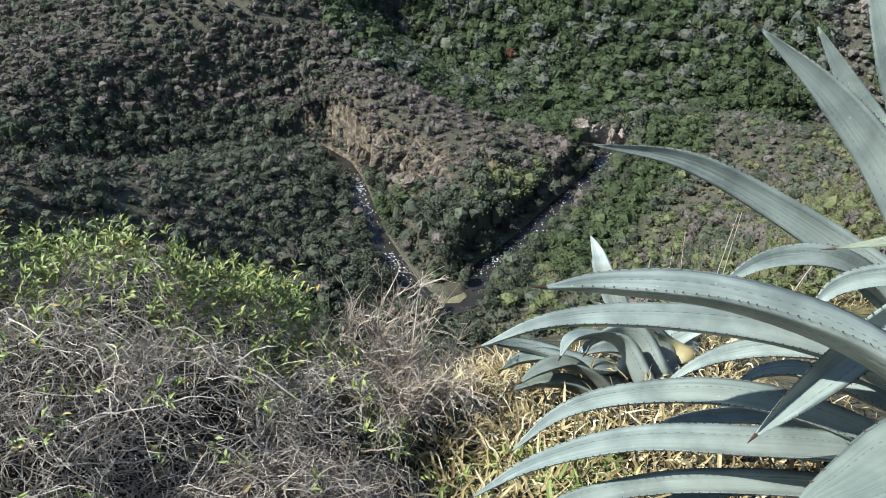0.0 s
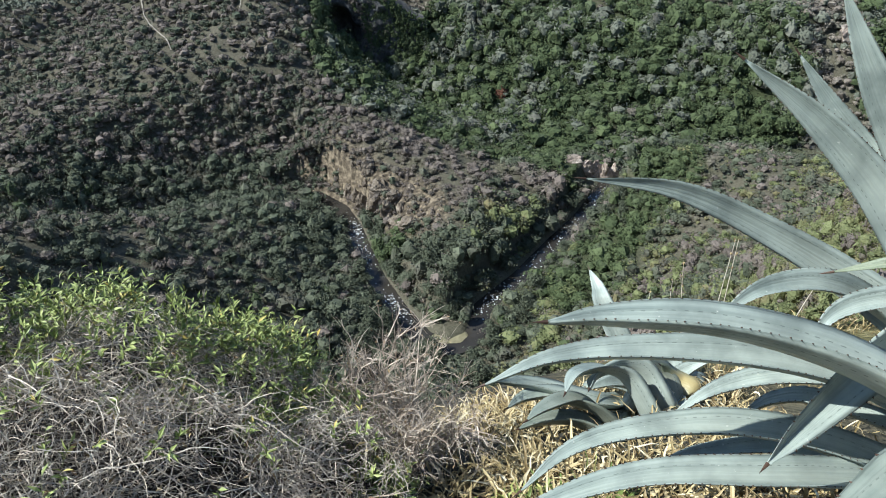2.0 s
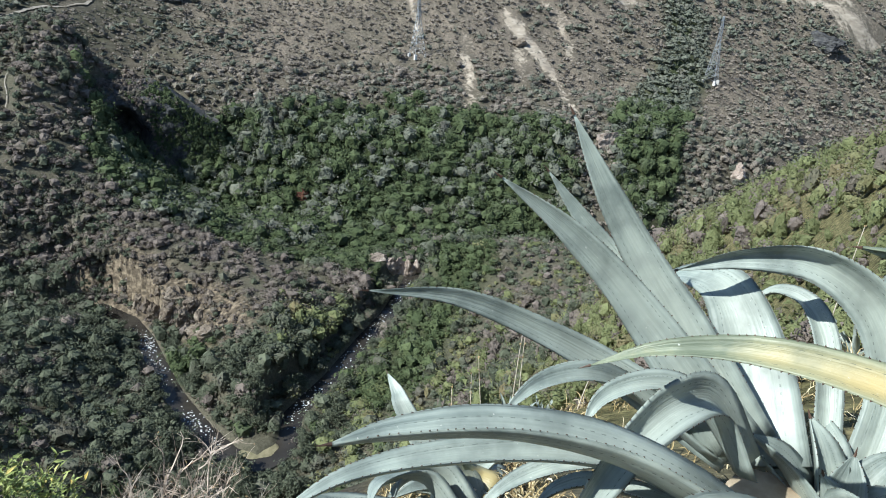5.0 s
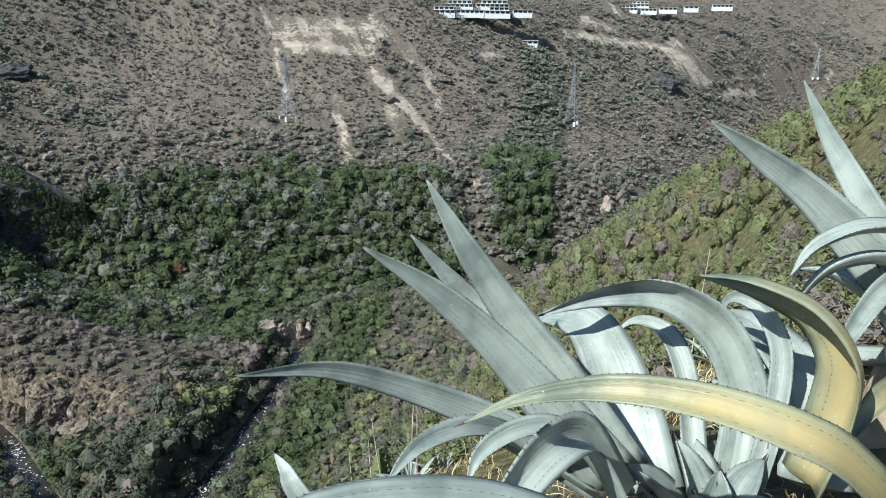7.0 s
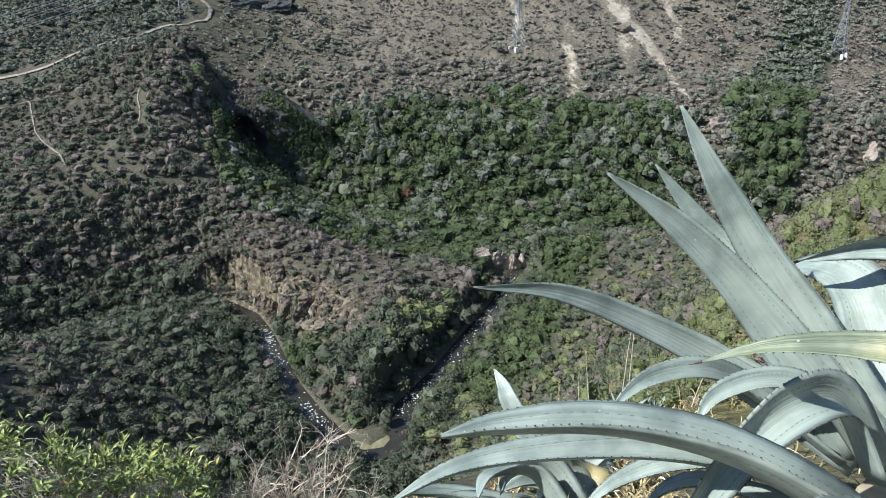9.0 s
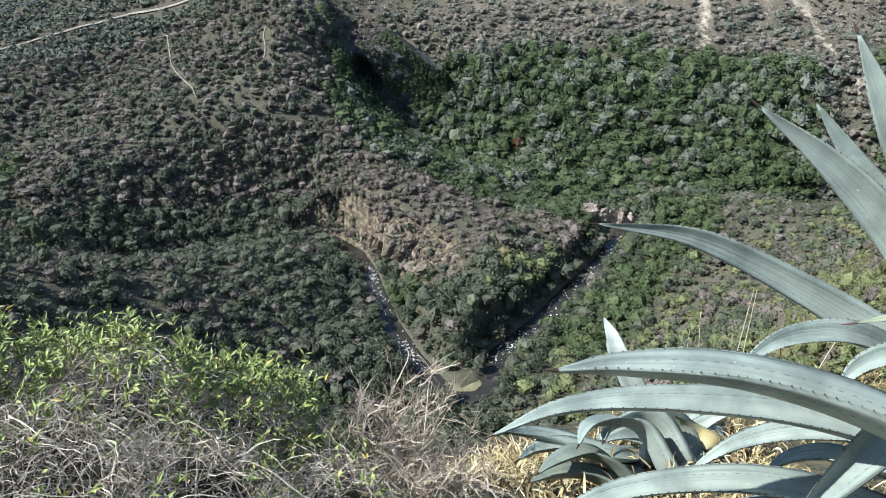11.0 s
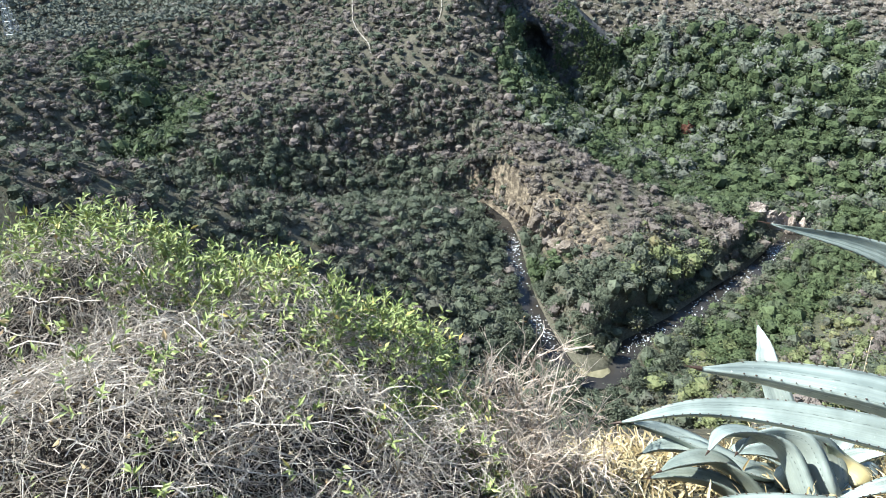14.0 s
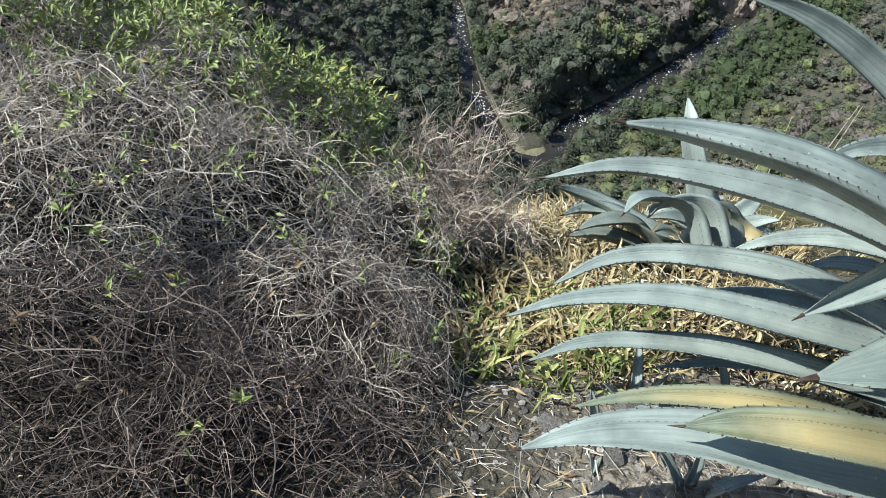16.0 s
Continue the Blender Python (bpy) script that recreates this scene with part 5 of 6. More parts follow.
def branching_bush(name, label, feet, height, spread, material):
    """An upright leafless bush: stems that fork into branches, and branches into stiff spiky twigs."""
    bush = tagged(new(name), label, "bush")
    foot = np.concatenate([np.array([[x, y]]) + RNG.normal(0, 0.05, (k, 2)) for x, y, k in feet])
    n = len(foot)
    foot = np.column_stack([foot, land(foot[:, 0], foot[:, 1]) - 0.03])
    stems = wander(foot, np.column_stack([RNG.normal(size=(n, 2)) * spread, np.ones(n)]), height * RNG.uniform(0.65, 1.08, n), 12, 0.13)
    tagged(piece("stem", *tubes(stems, RNG.uniform(0.0045, 0.0085, (n, 1)) * np.linspace(1, 0.16, 12), 5), material, bush, "knotty pale stems", True), kind="stuff")
    p, t = spread_along(stems, n * 16, 0.2)
    branches = wander(p, t + RNG.normal(size=t.shape) * 0.7 + [0, 0, 0.1], RNG.uniform(0.07, 0.24, len(p)), 8, 0.22)
    branches = branches[above_ground(branches[:, -1], 0.04)]
    tagged(piece("branch", *tubes(branches, RNG.uniform(0.0018, 0.0038, (len(branches), 1)) * np.linspace(1, 0.35, 8)), material, bush), kind="stuff")
    p, t = spread_along(branches, len(branches) * 6, 0.15)
    twigs = wander(p, t + RNG.normal(size=t.shape) * 0.7, RNG.uniform(0.03, 0.12, len(p)), 4, 0.18)
    tagged(piece("twig", *tubes(twigs, RNG.uniform(0.0007, 0.0014, (len(twigs), 1)) * np.linspace(1, 0.4, 4)), material, bush, "stiff spiky twigs"), kind="stuff")
    p, t = spread_along(twigs, 900, 0.2)
    v, f = leaf_blades(p, t + RNG.normal(size=t.shape), RNG.uniform(0.008, 0.02, len(p)), RNG.uniform(0.002, 0.005, len(p)), RNG.normal(size=t.shape))
    tagged(piece("withered_foliage", v, f, DRY_LEAF, bush), kind="stuff")
    return bush


CROWN = [(-1.92, 1.68, -0.08, 0.5, 0.46, 0.46), (-1.24, 1.84, -0.24, 0.35, 0.4, 0.42), (-0.9, 1.98, -0.46, 0.36, 0.36, 0.38), (-0.74, 1.84, -0.62, 0.24, 0.3, 0.34), (-1.62, 1.8, -0.2, 0.4, 0.4, 0.4)]
BODY = [(-1.3, 1.3, -0.1, 0.5, 0.45, 0.42), (-0.88, 1.42, -0.3, 0.4, 0.4, 0.42), (-1.35, 0.95, 0.02, 0.5, 0.42, 0.38), (-0.6, 1.5, -0.55, 0.28, 0.32, 0.34), (-0.44, 1.6, -0.52, 0.3, 0.32, 0.36)]
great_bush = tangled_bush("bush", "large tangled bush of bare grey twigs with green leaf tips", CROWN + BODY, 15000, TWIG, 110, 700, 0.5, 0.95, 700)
leafy_shoots(great_bush, CROWN, 1900, 0.85, 0.6)
leafy_shoots(great_bush, CROWN[2:4], 420, 0.85, 0.0)
leafy_shoots(great_bush, BODY, 260, 0.75, 0.5)
FRONT = [(-0.5, 0.98, -0.3, 0.42, 0.38, 0.34), (-0.95, 0.58, -0.05, 0.5, 0.4, 0.36), (-0.48, 0.52, -0.1, 0.36, 0.3, 0.28), (-0.2, 0.86, -0.36, 0.24, 0.26, 0.22), (-0.3, 1.35, -0.62, 0.27, 0.27, 0.26), (-0.12, 0.6, -0.2, 0.2, 0.2, 0.16)]
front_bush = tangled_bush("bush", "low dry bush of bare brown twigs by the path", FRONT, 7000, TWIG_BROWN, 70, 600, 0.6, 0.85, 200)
tagged(piece("pale_twig", *twig_set([FRONT[0], FRONT[3], FRONT[4]], 2200, 0.8, 0.08, 0.34, 10, 0.3, 0.03, 0.0008, 0.0018, 1.14, 0.1), TWIG, front_bush, "bleached bare twigs"), kind="stuff")
leafy_shoots(front_bush, FRONT, 60, 0.7, 0.3)
branching_bush("bush", "airy leafless bush of upright grey-brown twigs", [(-0.5, 2.02, 10), (-0.35, 1.97, 14), (-0.2, 2.04, 13), (-0.04, 2.08, 9)], 0.76, 0.28, TWIG_PINK)
hedge = [(-0.5, 2.0, -0.85, 0.24, 0.24, 0.32), (-0.3, 1.62, -0.72, 0.16, 0.18, 0.2)]
leafy_shoots(tangled_bush("bush", "small green leafy bush between dry ones", hedge, 700, TWIG_BROWN, 24, 60, 0.6, 0.8), hedge, 420, 0.9, -0.3)


# ---- strap-leaved grass below the great agave ----
def strap_grass(name, label, x, y, length, width, material, lean=0.9):
    n = len(x)
    base = np.column_stack([x, y, land(x, y) - 0.01])
    a = RNG.uniform(0, 2 * math.pi, n)
    out = np.column_stack([np.cos(a), np.sin(a), np.zeros(n)])
    k = 7
    s = np.linspace(0, 1, k)
    reach, rise = length * RNG.uniform(0.3, 0.75, n) * lean, length * RNG.uniform(0.55, 0.95, n)
    line = base[:, None] + out[:, None] * (reach[:, None] * s ** 1.5)[..., None] + np.array([0, 0, 1.0]) * (rise[:, None] * (s - RNG.uniform(0.35, 0.8, (n, 1)) * s ** 3))[..., None]
    line += RNG.normal(size=line.shape) * 0.004
    side = np.cross(out, [0, 0, 1.0])[:, None] + RNG.normal(size=(n, 1, 3)) * 0.3
    w = (width[:, None] * np.array([0.7, 1, 1, 0.95, 0.8, 0.5, 0.05]))[..., None]
    v = np.stack([line - side * w, line + np.array([0, 0, -0.4]) * w, line + side * w], 2).reshape(-1, 3)
    i, j, q = np.meshgrid(np.arange(n), np.arange(k - 1), np.arange(2), indexing="ij")
    o = i * k * 3 + j * 3 + q
    f = np.stack([o, o + 1, o + 4, o + 3], -1).reshape(-1, 4)
    ob = new(name, raw_mesh(name, v, f, material))
    return tagged(ob, label, "grass", kind="stuff")


def clumps(count, x0, x1, y0, y1, spread, tufts):
    cx, cy = RNG.uniform(x0, x1, tufts), RNG.uniform(y0, y1, tufts)
    pick = RNG.integers(0, tufts, count)
    return cx[pick] + RNG.normal(0, spread, count), cy[pick] + RNG.normal(0, spread, count)


gx, gy = clumps(5200, -0.05, 1.5, 1.2, 3.1, 0.06, 200)
strap_grass("dry_grass", "straw-yellow strap-leaved grass in dense tufts", gx, gy, RNG.uniform(0.12, 0.3, len(gx)), RNG.uniform(0.0025, 0.006, len(gx)), STRAW)
gx, gy = clumps(430, -0.02, 0.6, 1.05, 1.6, 0.05, 18)
strap_grass("green_grass", "green strap-leaved grass among the dry tufts", gx, gy, RNG.uniform(0.16, 0.34, len(gx)), RNG.uniform(0.003, 0.007, len(gx)), GRASS, 0.6)
gx, gy = clumps(5200, 1.6, 7.0, 0.6, 6.5, 0.09, 340)
strap_grass("bank_grass", "dry yellow grass on the bank behind the agaves", gx, gy, RNG.uniform(0.1, 0.32, len(gx)), RNG.uniform(0.0015, 0.004, len(gx)), STRAW)



# ---- trees along the river ----
def part(name, v, f, material, parent, label="", smooth=False, tone=None):
    ob = new(name, raw_mesh(name, np.asarray(v, float), np.asarray(f), material, tone=tone, smooth=smooth))
    ob.parent = parent
    if label:
        ob["label"] = label
    return ob


def river_tree():
    """A low spreading tree: tapered trunk, forked limbs, a crown of leaf clumps with gaps; about one metre in radius."""
    tree = tagged(new("tree"), "low spreading tree with a dull green crown by the river", "tree", "trees along the river")
    top = np.array([RNG.normal(0, 0.05), RNG.normal(0, 0.05), 0.55])
    line = np.linspace([0, 0, -0.15], top, 6)[None] + RNG.normal(size=(1, 6, 3)) * 0.012
    part("trunk", *tubes(line, np.linspace(0.07, 0.045, 6)[None], 6), BARK, tree, smooth=True)
    n = 7
    way = unit(RNG.normal(size=(n, 3)) * [1, 1, 0.25] + [0, 0, 0.55])
    limbs = wander(np.repeat(top[None], n, 0), way, RNG.uniform(0.5, 0.8, n), 6, 0.18)
    part("limb", *tubes(limbs, np.repeat(np.linspace(0.035, 0.01, 6)[None], n, 0), 4), BARK, tree, smooth=True)
    centres = np.concatenate([limbs[:, -1], limbs[:, 3] + [0, 0, 0.12], [top + [0, 0, 0.3]]])
    r = RNG.uniform(0.3, 0.48, len(centres))
    v, f, t = leaf_cloud(centres, r, r * 0.7, 70, 0.19, RNG.uniform(0.2, 0.8, len(centres)))
    part("crown", v, f, WOODS, tree, tone=t)
    return tree


KINDS = [river_tree() for _ in range(6)]
for k, (tx, ty, tz, tr) in enumerate(TREES):
    at = Matrix.Translation((tx, ty, tz)) @ Matrix.Rotation(k * 2.4, 4, "Z") @ Matrix.Scale(float(tr) * 1.05, 4)
    if k < len(KINDS):
        KINDS[k].matrix_basis = at
    else:
        base = KINDS[k % len(KINDS)]
        copy = copy_thing(base, Matrix.Identity(4))
        copy.matrix_basis = at


# ---- rocks ----
def rock_mesh(name, size, material, seed, fine=3, cuts=16):
    """A broken rock: a lump cut by many planes, with ledges and a rough skin."""
    rnd = random.Random(seed)
    planes = [(Vector((rnd.gauss(0, 1), rnd.gauss(0, 1), rnd.gauss(0, 0.8))).normalized(), rnd.uniform(0.45, 0.86)) for _ in range(cuts)]
    off = Vector((seed * 7.3, seed * 3.1, seed * 5.7))
    bm = bmesh.new()
    bmesh.ops.create_icosphere(bm, subdivisions=fine, radius=1)
    for v in bm.verts:
        p = v.co.copy()
        for n, d in planes:
            over = p.dot(n) - d
            if over > 0:
                p -= n * over
        p *= 1 + 0.14 * noise.noise(p * 5 + off) + 0.10 * noise.noise(p * 11 + off) + 0.07 * math.sin(p.z * 14 + 4 * noise.noise(p * 2 + off))
        v.co = Vector((p.x * size[0], p.y * size[1], p.z * size[2])) * 1.25
    mesh = bpy.data.meshes.new(name)
    bm.to_mesh(mesh)
    bm.free()
    mesh.materials.append(material)
    return mesh


def outcrop(x, y, size, seed, label, sink=0.2, material=None, turn=0.0):
    ob = new("rock_outcrop", rock_mesh("rock_outcrop", size, material or ROCK, seed, 5, 26))
    ob.matrix_basis = Matrix.Translation((x, y, land_at(x, y) + size[2] * (1 - 2 * sink) * 0.5)) @ Matrix.Rotation(turn, 4, "Z")
    return tagged(ob, label, "rock")


for k, (bx, by, bw, bh) in enumerate(((63, 277, 4.0, 3.2), (68, 276.5, 4.6, 5.5), (73, 278, 4.2, 7.0), (77.5, 277.5, 4.4, 8.0), (82, 280, 4.0, 6.5))):
    outcrop(bx, by, (bw, 3.0, bh), 1 + k * 13, "pale pinkish rock bluff above the river bend", 0.3, PALE_ROCK, 0.3 * k)
# ledges on the spur's steep side
for k, (bx, by, bw, bh) in enumerate(((-33, 256, 4, 6), (-27, 247, 5, 5), (-21, 240, 4, 6), (-36, 262, 3, 5), (-17, 231, 4, 4), (-25, 252, 4, 5), (-12, 224, 4, 4), (-30, 262, 4, 4), (-19, 246, 3, 5), (-40, 268, 4, 5))):
    outcrop(bx, by, (bw, 3.0, bh), 70 + k, "weathered tan rock ledge on the spur", 0.36, ROCK, 0.5 * k)
outcrop(213, 340, (8, 5, 7), 3, "whitish crag among trees on a far slope", 0.1, PALE_ROCK)
outcrop(292, 314, (5, 5, 10), 4, "tall pale crag standing out of a wooded slope", 0.1, PALE_ROCK)
outcrop(301, 305, (4, 4, 6), 5, "pale crag standing out of a wooded slope", 0.2)
outcrop(206, 462, (7, 5, 4), 6, "pale rock ribs on a scree slope", 0.2)
outcrop(-4, 522, (9, 5, 5), 7, "grey rock face in dry scrub", 0.2)
outcrop(528, 505, (22, 9, 12), 8, "dark grey cliff band above a wooded gully", 0.2, SHADED_ROCK, -0.8)
# both bands use the rock that has shade in its colour
outcrop(-62, 590, (19, 7, 8), 9, "dark shaded cliff band below the rim", 0.1, SHADED_ROCK)
outcrop(-33, 585, (15, 7, 7), 10, "dark shaded cliff band below the rim", 0.1, SHADED_ROCK)
outcrop(38, 362, (4, 3, 4), 11, "rusty red earth bank under trees", 0.0, make_rock("red_earth", (0.06, 0.025, 0.018), (0.12, 0.055, 0.035), (0.17, 0.09, 0.06)))

# boulders and ribs on the cliff side of the spur
stones = [rock_mesh("boulder", (1, 0.8, 0.9), ROCK, 20 + k, 3) for k in range(6)]
for k in range(44):
    u = random.random()
    bx, by = (-46 + 44 * u + random.gauss(0, 6), 276 - 58 * u + random.gauss(0, 5))
    if to_line(np.array([bx]), np.array([by]), RIVER)[0][0] < 7:
        continue
    s = random.uniform(0.8, 1.8) if k % 3 else random.uniform(1.8, 3.4)
    ob = new("boulder", stones[k % 6])
    ob.matrix_basis = Matrix.Translation((bx, by, land_at(bx, by) - s * 0.25)) @ Matrix.Rotation(k, 4, "Z") @ Matrix.Diagonal((s, s * 0.8, s * random.uniform(0.9, 1.6), 1))
    tagged(ob, "tan weathered boulder on the rocky spur", "boulder", "boulders on the spur")


# ---- the shaded cave at the head of the side valley ----
def build_cave():
    """A rough cliff with an arched hollow running back into it."""
    n, m = 90, 70
    u, v = np.meshgrid(np.linspace(-1, 1, n), np.linspace(0, 1, m))
    across, z = 10 + u * 40, -128 + v * (56 - 20 * step(0.1, 1.0, u))
    inside = np.hypot((across + 1 - 2.5 * fractal(z, across, 9, 3, 3)) / 13.0, (z + 103) / 20.0)
    depth = 17 * (1 - step(0.55, 1.0, inside)) + 3.5 * fractal(across, z, 9, 4, 7) + 1.2 * fractal(across, z, 2.5, 3, 9)
    depth = depth + 26 * step(0.78, 1.0, v) ** 1.5 + 22 * step(20, 30, -across) ** 1.4 - 5 * step(12, 50, across)
    back = 402 + depth
    face = radians(-7.6)
    x = math.sin(face) * back + across * math.cos(face)
    y = math.cos(face) * back - across * math.sin(face)
    verts = np.stack([x, y, z - 2.0 * step(0.78, 1.0, v)], -1).reshape(-1, 3)
    i, j = np.meshgrid(np.arange(m - 1), np.arange(n - 1), indexing="ij")
    o = i * n + j
    faces = np.stack([o, o + 1, o + n + 1, o + n], -1).reshape(-1, 4)
    # the rock colour already carries part of the hollow's shade
    ob = new("cave", raw_mesh("cave", verts, faces, SHADED_ROCK))
    return tagged(ob, "dark cave mouth in a shaded cliff", "cave", kind="structure")


build_cave()
# bushes clinging to the cliff round the cave
cx, cz = RNG.uniform(-30, 50, 3000), RNG.uniform(-128, -73, 3000)
keep = (np.hypot((cx + 1) / 14.5, (cz + 103) / 22) > 1) & (cz < -74 - 20 * step(14, 50, cx))
cx, cz = cx[keep], cz[keep]
push = 22 * step(20, 30, -cx) ** 1.4 - 6 * step(12, 50, cx) + 26 * step(0.78, 1.0, (cz + 128) / 56) ** 1.5
fa = radians(-7.6)
pts = np.column_stack([math.sin(fa) * (402 + push) + cx * math.cos(fa), math.cos(fa) * (402 + push) - cx * math.sin(fa), cz])
side = cx > RNG.normal(12, 6, len(cx))
big = RNG.uniform(0.8, 2.0, len(cx))
thicket("cliff_creepers", pts[side], big[side], big[side] * 1.3, 34, 0.3, LUSH, "green creepers and bushes hanging on a cliff", "creepers", 0.0, (2, 5))
thicket("cliff_scrub", pts[~side], big[~side], big[~side], 30, 0.3, SCRUB, "grey scrub clinging to a dark cliff", "scrub", 0.0, (2, 5))

# ---- the river: sandbar, boulders and white water ----
SAND = make_plain("river_sand", (0.13, 0.12, 0.065), (0.25, 0.22, 0.135), 0.6)
bm = bmesh.new()
bmesh.ops.create_uvsphere(bm, u_segments=32, v_segments=10, radius=1)
for v in bm.verts:
    v.co = Vector((v.co.x * 6.5 * (1 + 0.2 * noise.noise(v.co * 2)), v.co.y * 4.2 * (1 + 0.2 * noise.noise(v.co * 2)), v.co.z * 0.45))
mesh = bpy.data.meshes.new("sandbar")
bm.to_mesh(mesh)
bm.free()
mesh.polygons.foreach_set("use_smooth", [True] * len(mesh.polygons))
mesh.materials.append(SAND)
bar = tagged(new("sandbar", mesh), "pale sandbar at the river's bend", "sandbar", kind="structure")
bar.matrix_basis = Matrix.Translation((2, 168.5, WATER_Z - 0.2))

FOAM = make_plain("white_water", (0.55, 0.56, 0.55), (0.85, 0.86, 0.86), 3.0, 0.6)
WET_ROCK = make_rock("river_boulders", (0.10, 0.09, 0.085), (0.26, 0.245, 0.23), (0.50, 0.48, 0.46), 1.2)


def river_bits(count, low, high, level, flat, spread, rapids):
    line = np.array(RIVER, float)
    seg = np.linalg.norm(np.diff(line, axis=0), axis=1)
    at = np.concatenate([[0], np.cumsum(seg)])
    s = np.concatenate([RNG.normal(c, w, int(count * share)) for c, w, share in rapids])
    x, y = np.interp(s, at, line[:, 0]), np.interp(s, at, line[:, 1])
    x, y = x + RNG.normal(0, spread, len(s)), y + RNG.normal(0, spread, len(s))
    r = RNG.uniform(low, high, len(s))
    c = np.column_stack([x, y, np.full(len(s), level)])
    v, f, t = crown_cores(c, r, r * flat, np.full(len(s), 0.5), 3, 6)
    return v, f


_line = np.array(RIVER, float)
_at = np.concatenate([[0], np.cumsum(np.linalg.norm(np.diff(_line, axis=0), axis=1))])
_near = lambda p: float(_at[np.argmin(np.hypot(_line[:, 0] - p[0], _line[:, 1] - p[1]))])
RAPIDS = [(_near((-36, 242)) + 2, 4, 0.22), (_near((-30, 222)), 8, 0.12), (_near((-15, 183)) - 4, 6, 0.18), (_near((14, 184)) + 6, 5, 0.22), (_near((44, 222)), 22, 0.2), (_near((73, 265)) - 6, 6, 0.12)]
v, f = river_bits(380, 0.14, 0.5, WATER_Z + 0.01, 0.2, 1.4, RAPIDS)
tagged(new("white_water", raw_mesh("white_water", v, f, FOAM, smooth=True)), "white water breaking over stones in the rapids", "rapids", kind="stuff")
v, f = river_bits(100, 0.2, 0.7, WATER_Z - 0.05, 0.6, 4.0, RAPIDS + [(_near((-56, 272)), 12, 0.2)])
tagged(new("river_stones", raw_mesh("river_stones", v, f, WET_ROCK)), "grey boulders scattered along the river bed", "stones", kind="stuff")


# ---- pylons and wires ----
STEEL = make_plain("galvanised_steel", (0.28, 0.30, 0.31), (0.42, 0.44, 0.45), 2.0, 0.5, 0, 0.4)
CONCRETE = make_plain("pale_concrete", (0.55, 0.53, 0.49), (0.72, 0.70, 0.66), 1.5)


def beams(pairs, r):
    lines = np.array([[a, b] for a, b in pairs], float)
    return tubes(lines, np.full(lines.shape[:2], r), 4)


def pylon(x, y, height, turn, spread=4.2):
    tower = tagged(new("pylon"), "grey lattice steel pylon on concrete footings", "pylon", "pylons of the power line")
    corners = [(-1, -1), (1, -1), (1, 1), (-1, 1)]
    width = lambda h: float(np.interp(h, (0, 0.62, 1), (spread, 1.1, 0.5)))
    for cx, cy in corners:
        line = np.array([[[cx * width(h), cy * width(h), h * height] for h in (0, 0.3, 0.62, 0.85, 1)]])
        part("leg", *tubes(line, np.full((1, 5), 0.17), 4), STEEL, tower)
        fv = np.array([[cx * spread + a * 0.9, cy * spread + b * 0.9, c] for c in (-2.5, 0.9) for a, b in corners])
        part("footing", fv, [(0, 1, 5, 4), (1, 2, 6, 5), (2, 3, 7, 6), (3, 0, 4, 7), (4, 5, 6, 7), (0, 3, 2, 1)], CONCRETE, tower)
    levels = np.linspace(0, 1, 11)
    pairs = []
    for a, b in zip(levels, levels[1:]):
        for (px, py), (qx, qy) in zip(corners, corners[1:] + corners[:1]):
            pa, qb = (px * width(a), py * width(a), a * height), (qx * width(b), qy * width(b), b * height)
            pb, qa = (px * width(b), py * width(b), b * height), (qx * width(a), qy * width(a), a * height)
            pairs += [(pa, qb), (pb, qa), (pb, qb)]
    part("bracing", *beams(pairs, 0.09), STEEL, tower)
    for h in (0.7, 0.82, 0.94):
        w = width(h)
        for s in (-1, 1):
            end = (s * height * 0.13, 0, h * height)
            part("arm", *beams([((s * w, w, h * height), end), ((s * w, -w, h * height), end), ((s * w, 0, h * height + 1.6), end)], 0.1), STEEL, tower)
    tower.matrix_basis = Matrix.Translation((x, y, land_at(x, y) + 0.6)) @ Matrix.Rotation(turn, 4, "Z")
    return tower


pylon(130.5, 465, 41, 0.3)
pylon(349, 426, 46, 0.6)
pylon(845, 551, 36, 0.9, 3.2)
pylon(-106, 572, 40, 0.2)
pylon(-392, 365, 40, 0.1)


def wire(a, b, sag):
    s = np.linspace(0, 1, 40)[:, None]
    p = np.array(a) * (1 - s) + np.array(b) * s
    p[:, 2] -= sag * 4 * (s * (1 - s))[:, 0]
    ob = new("power_line", raw_mesh("power_line", *tubes(p[None], np.full((1, 40), 0.11), 4), STEEL))
    tagged(ob, "pale overhead power cable strung between pylons", "cable", "cables of the power line")


za, zb = land_at(-106, 572) + 40, land_at(-392, 365) + 40
for h, s in ((-2, -5), (-2, 5), (-7, -5), (-7, 5), (-12, -5), (-12, 5)):
    wire((-106 + s * 0.5, 572 + s, za + h), (-392 + s * 0.5, 365 + s, zb + h), 9)


# ---- white houses on the rim ----
WHITE = make_plain("white_render", (0.62, 0.62, 0.60), (0.80, 0.80, 0.78), 0.4, 0.8)
GLASS, _n, _l, _b = surface("dark_window_glass", 0.08, 0.6)
_b.inputs["Base Color"].default_value = (0.03, 0.04, 0.045, 1)
SLAB = make_plain("roof_slab", (0.42, 0.41, 0.39), (0.60, 0.59, 0.56), 0.5)


def block(x0, x1, y0, y1, z0, z1):
    v = [(x, y, z) for z in (z0, z1) for x, y in ((x0, y0), (x1, y0), (x1, y1), (x0, y1))]
    return np.array(v, float), [(0, 1, 5, 4), (1, 2, 6, 5), (2, 3, 7, 6), (3, 0, 4, 7), (4, 5, 6, 7), (3, 2, 1, 0)]


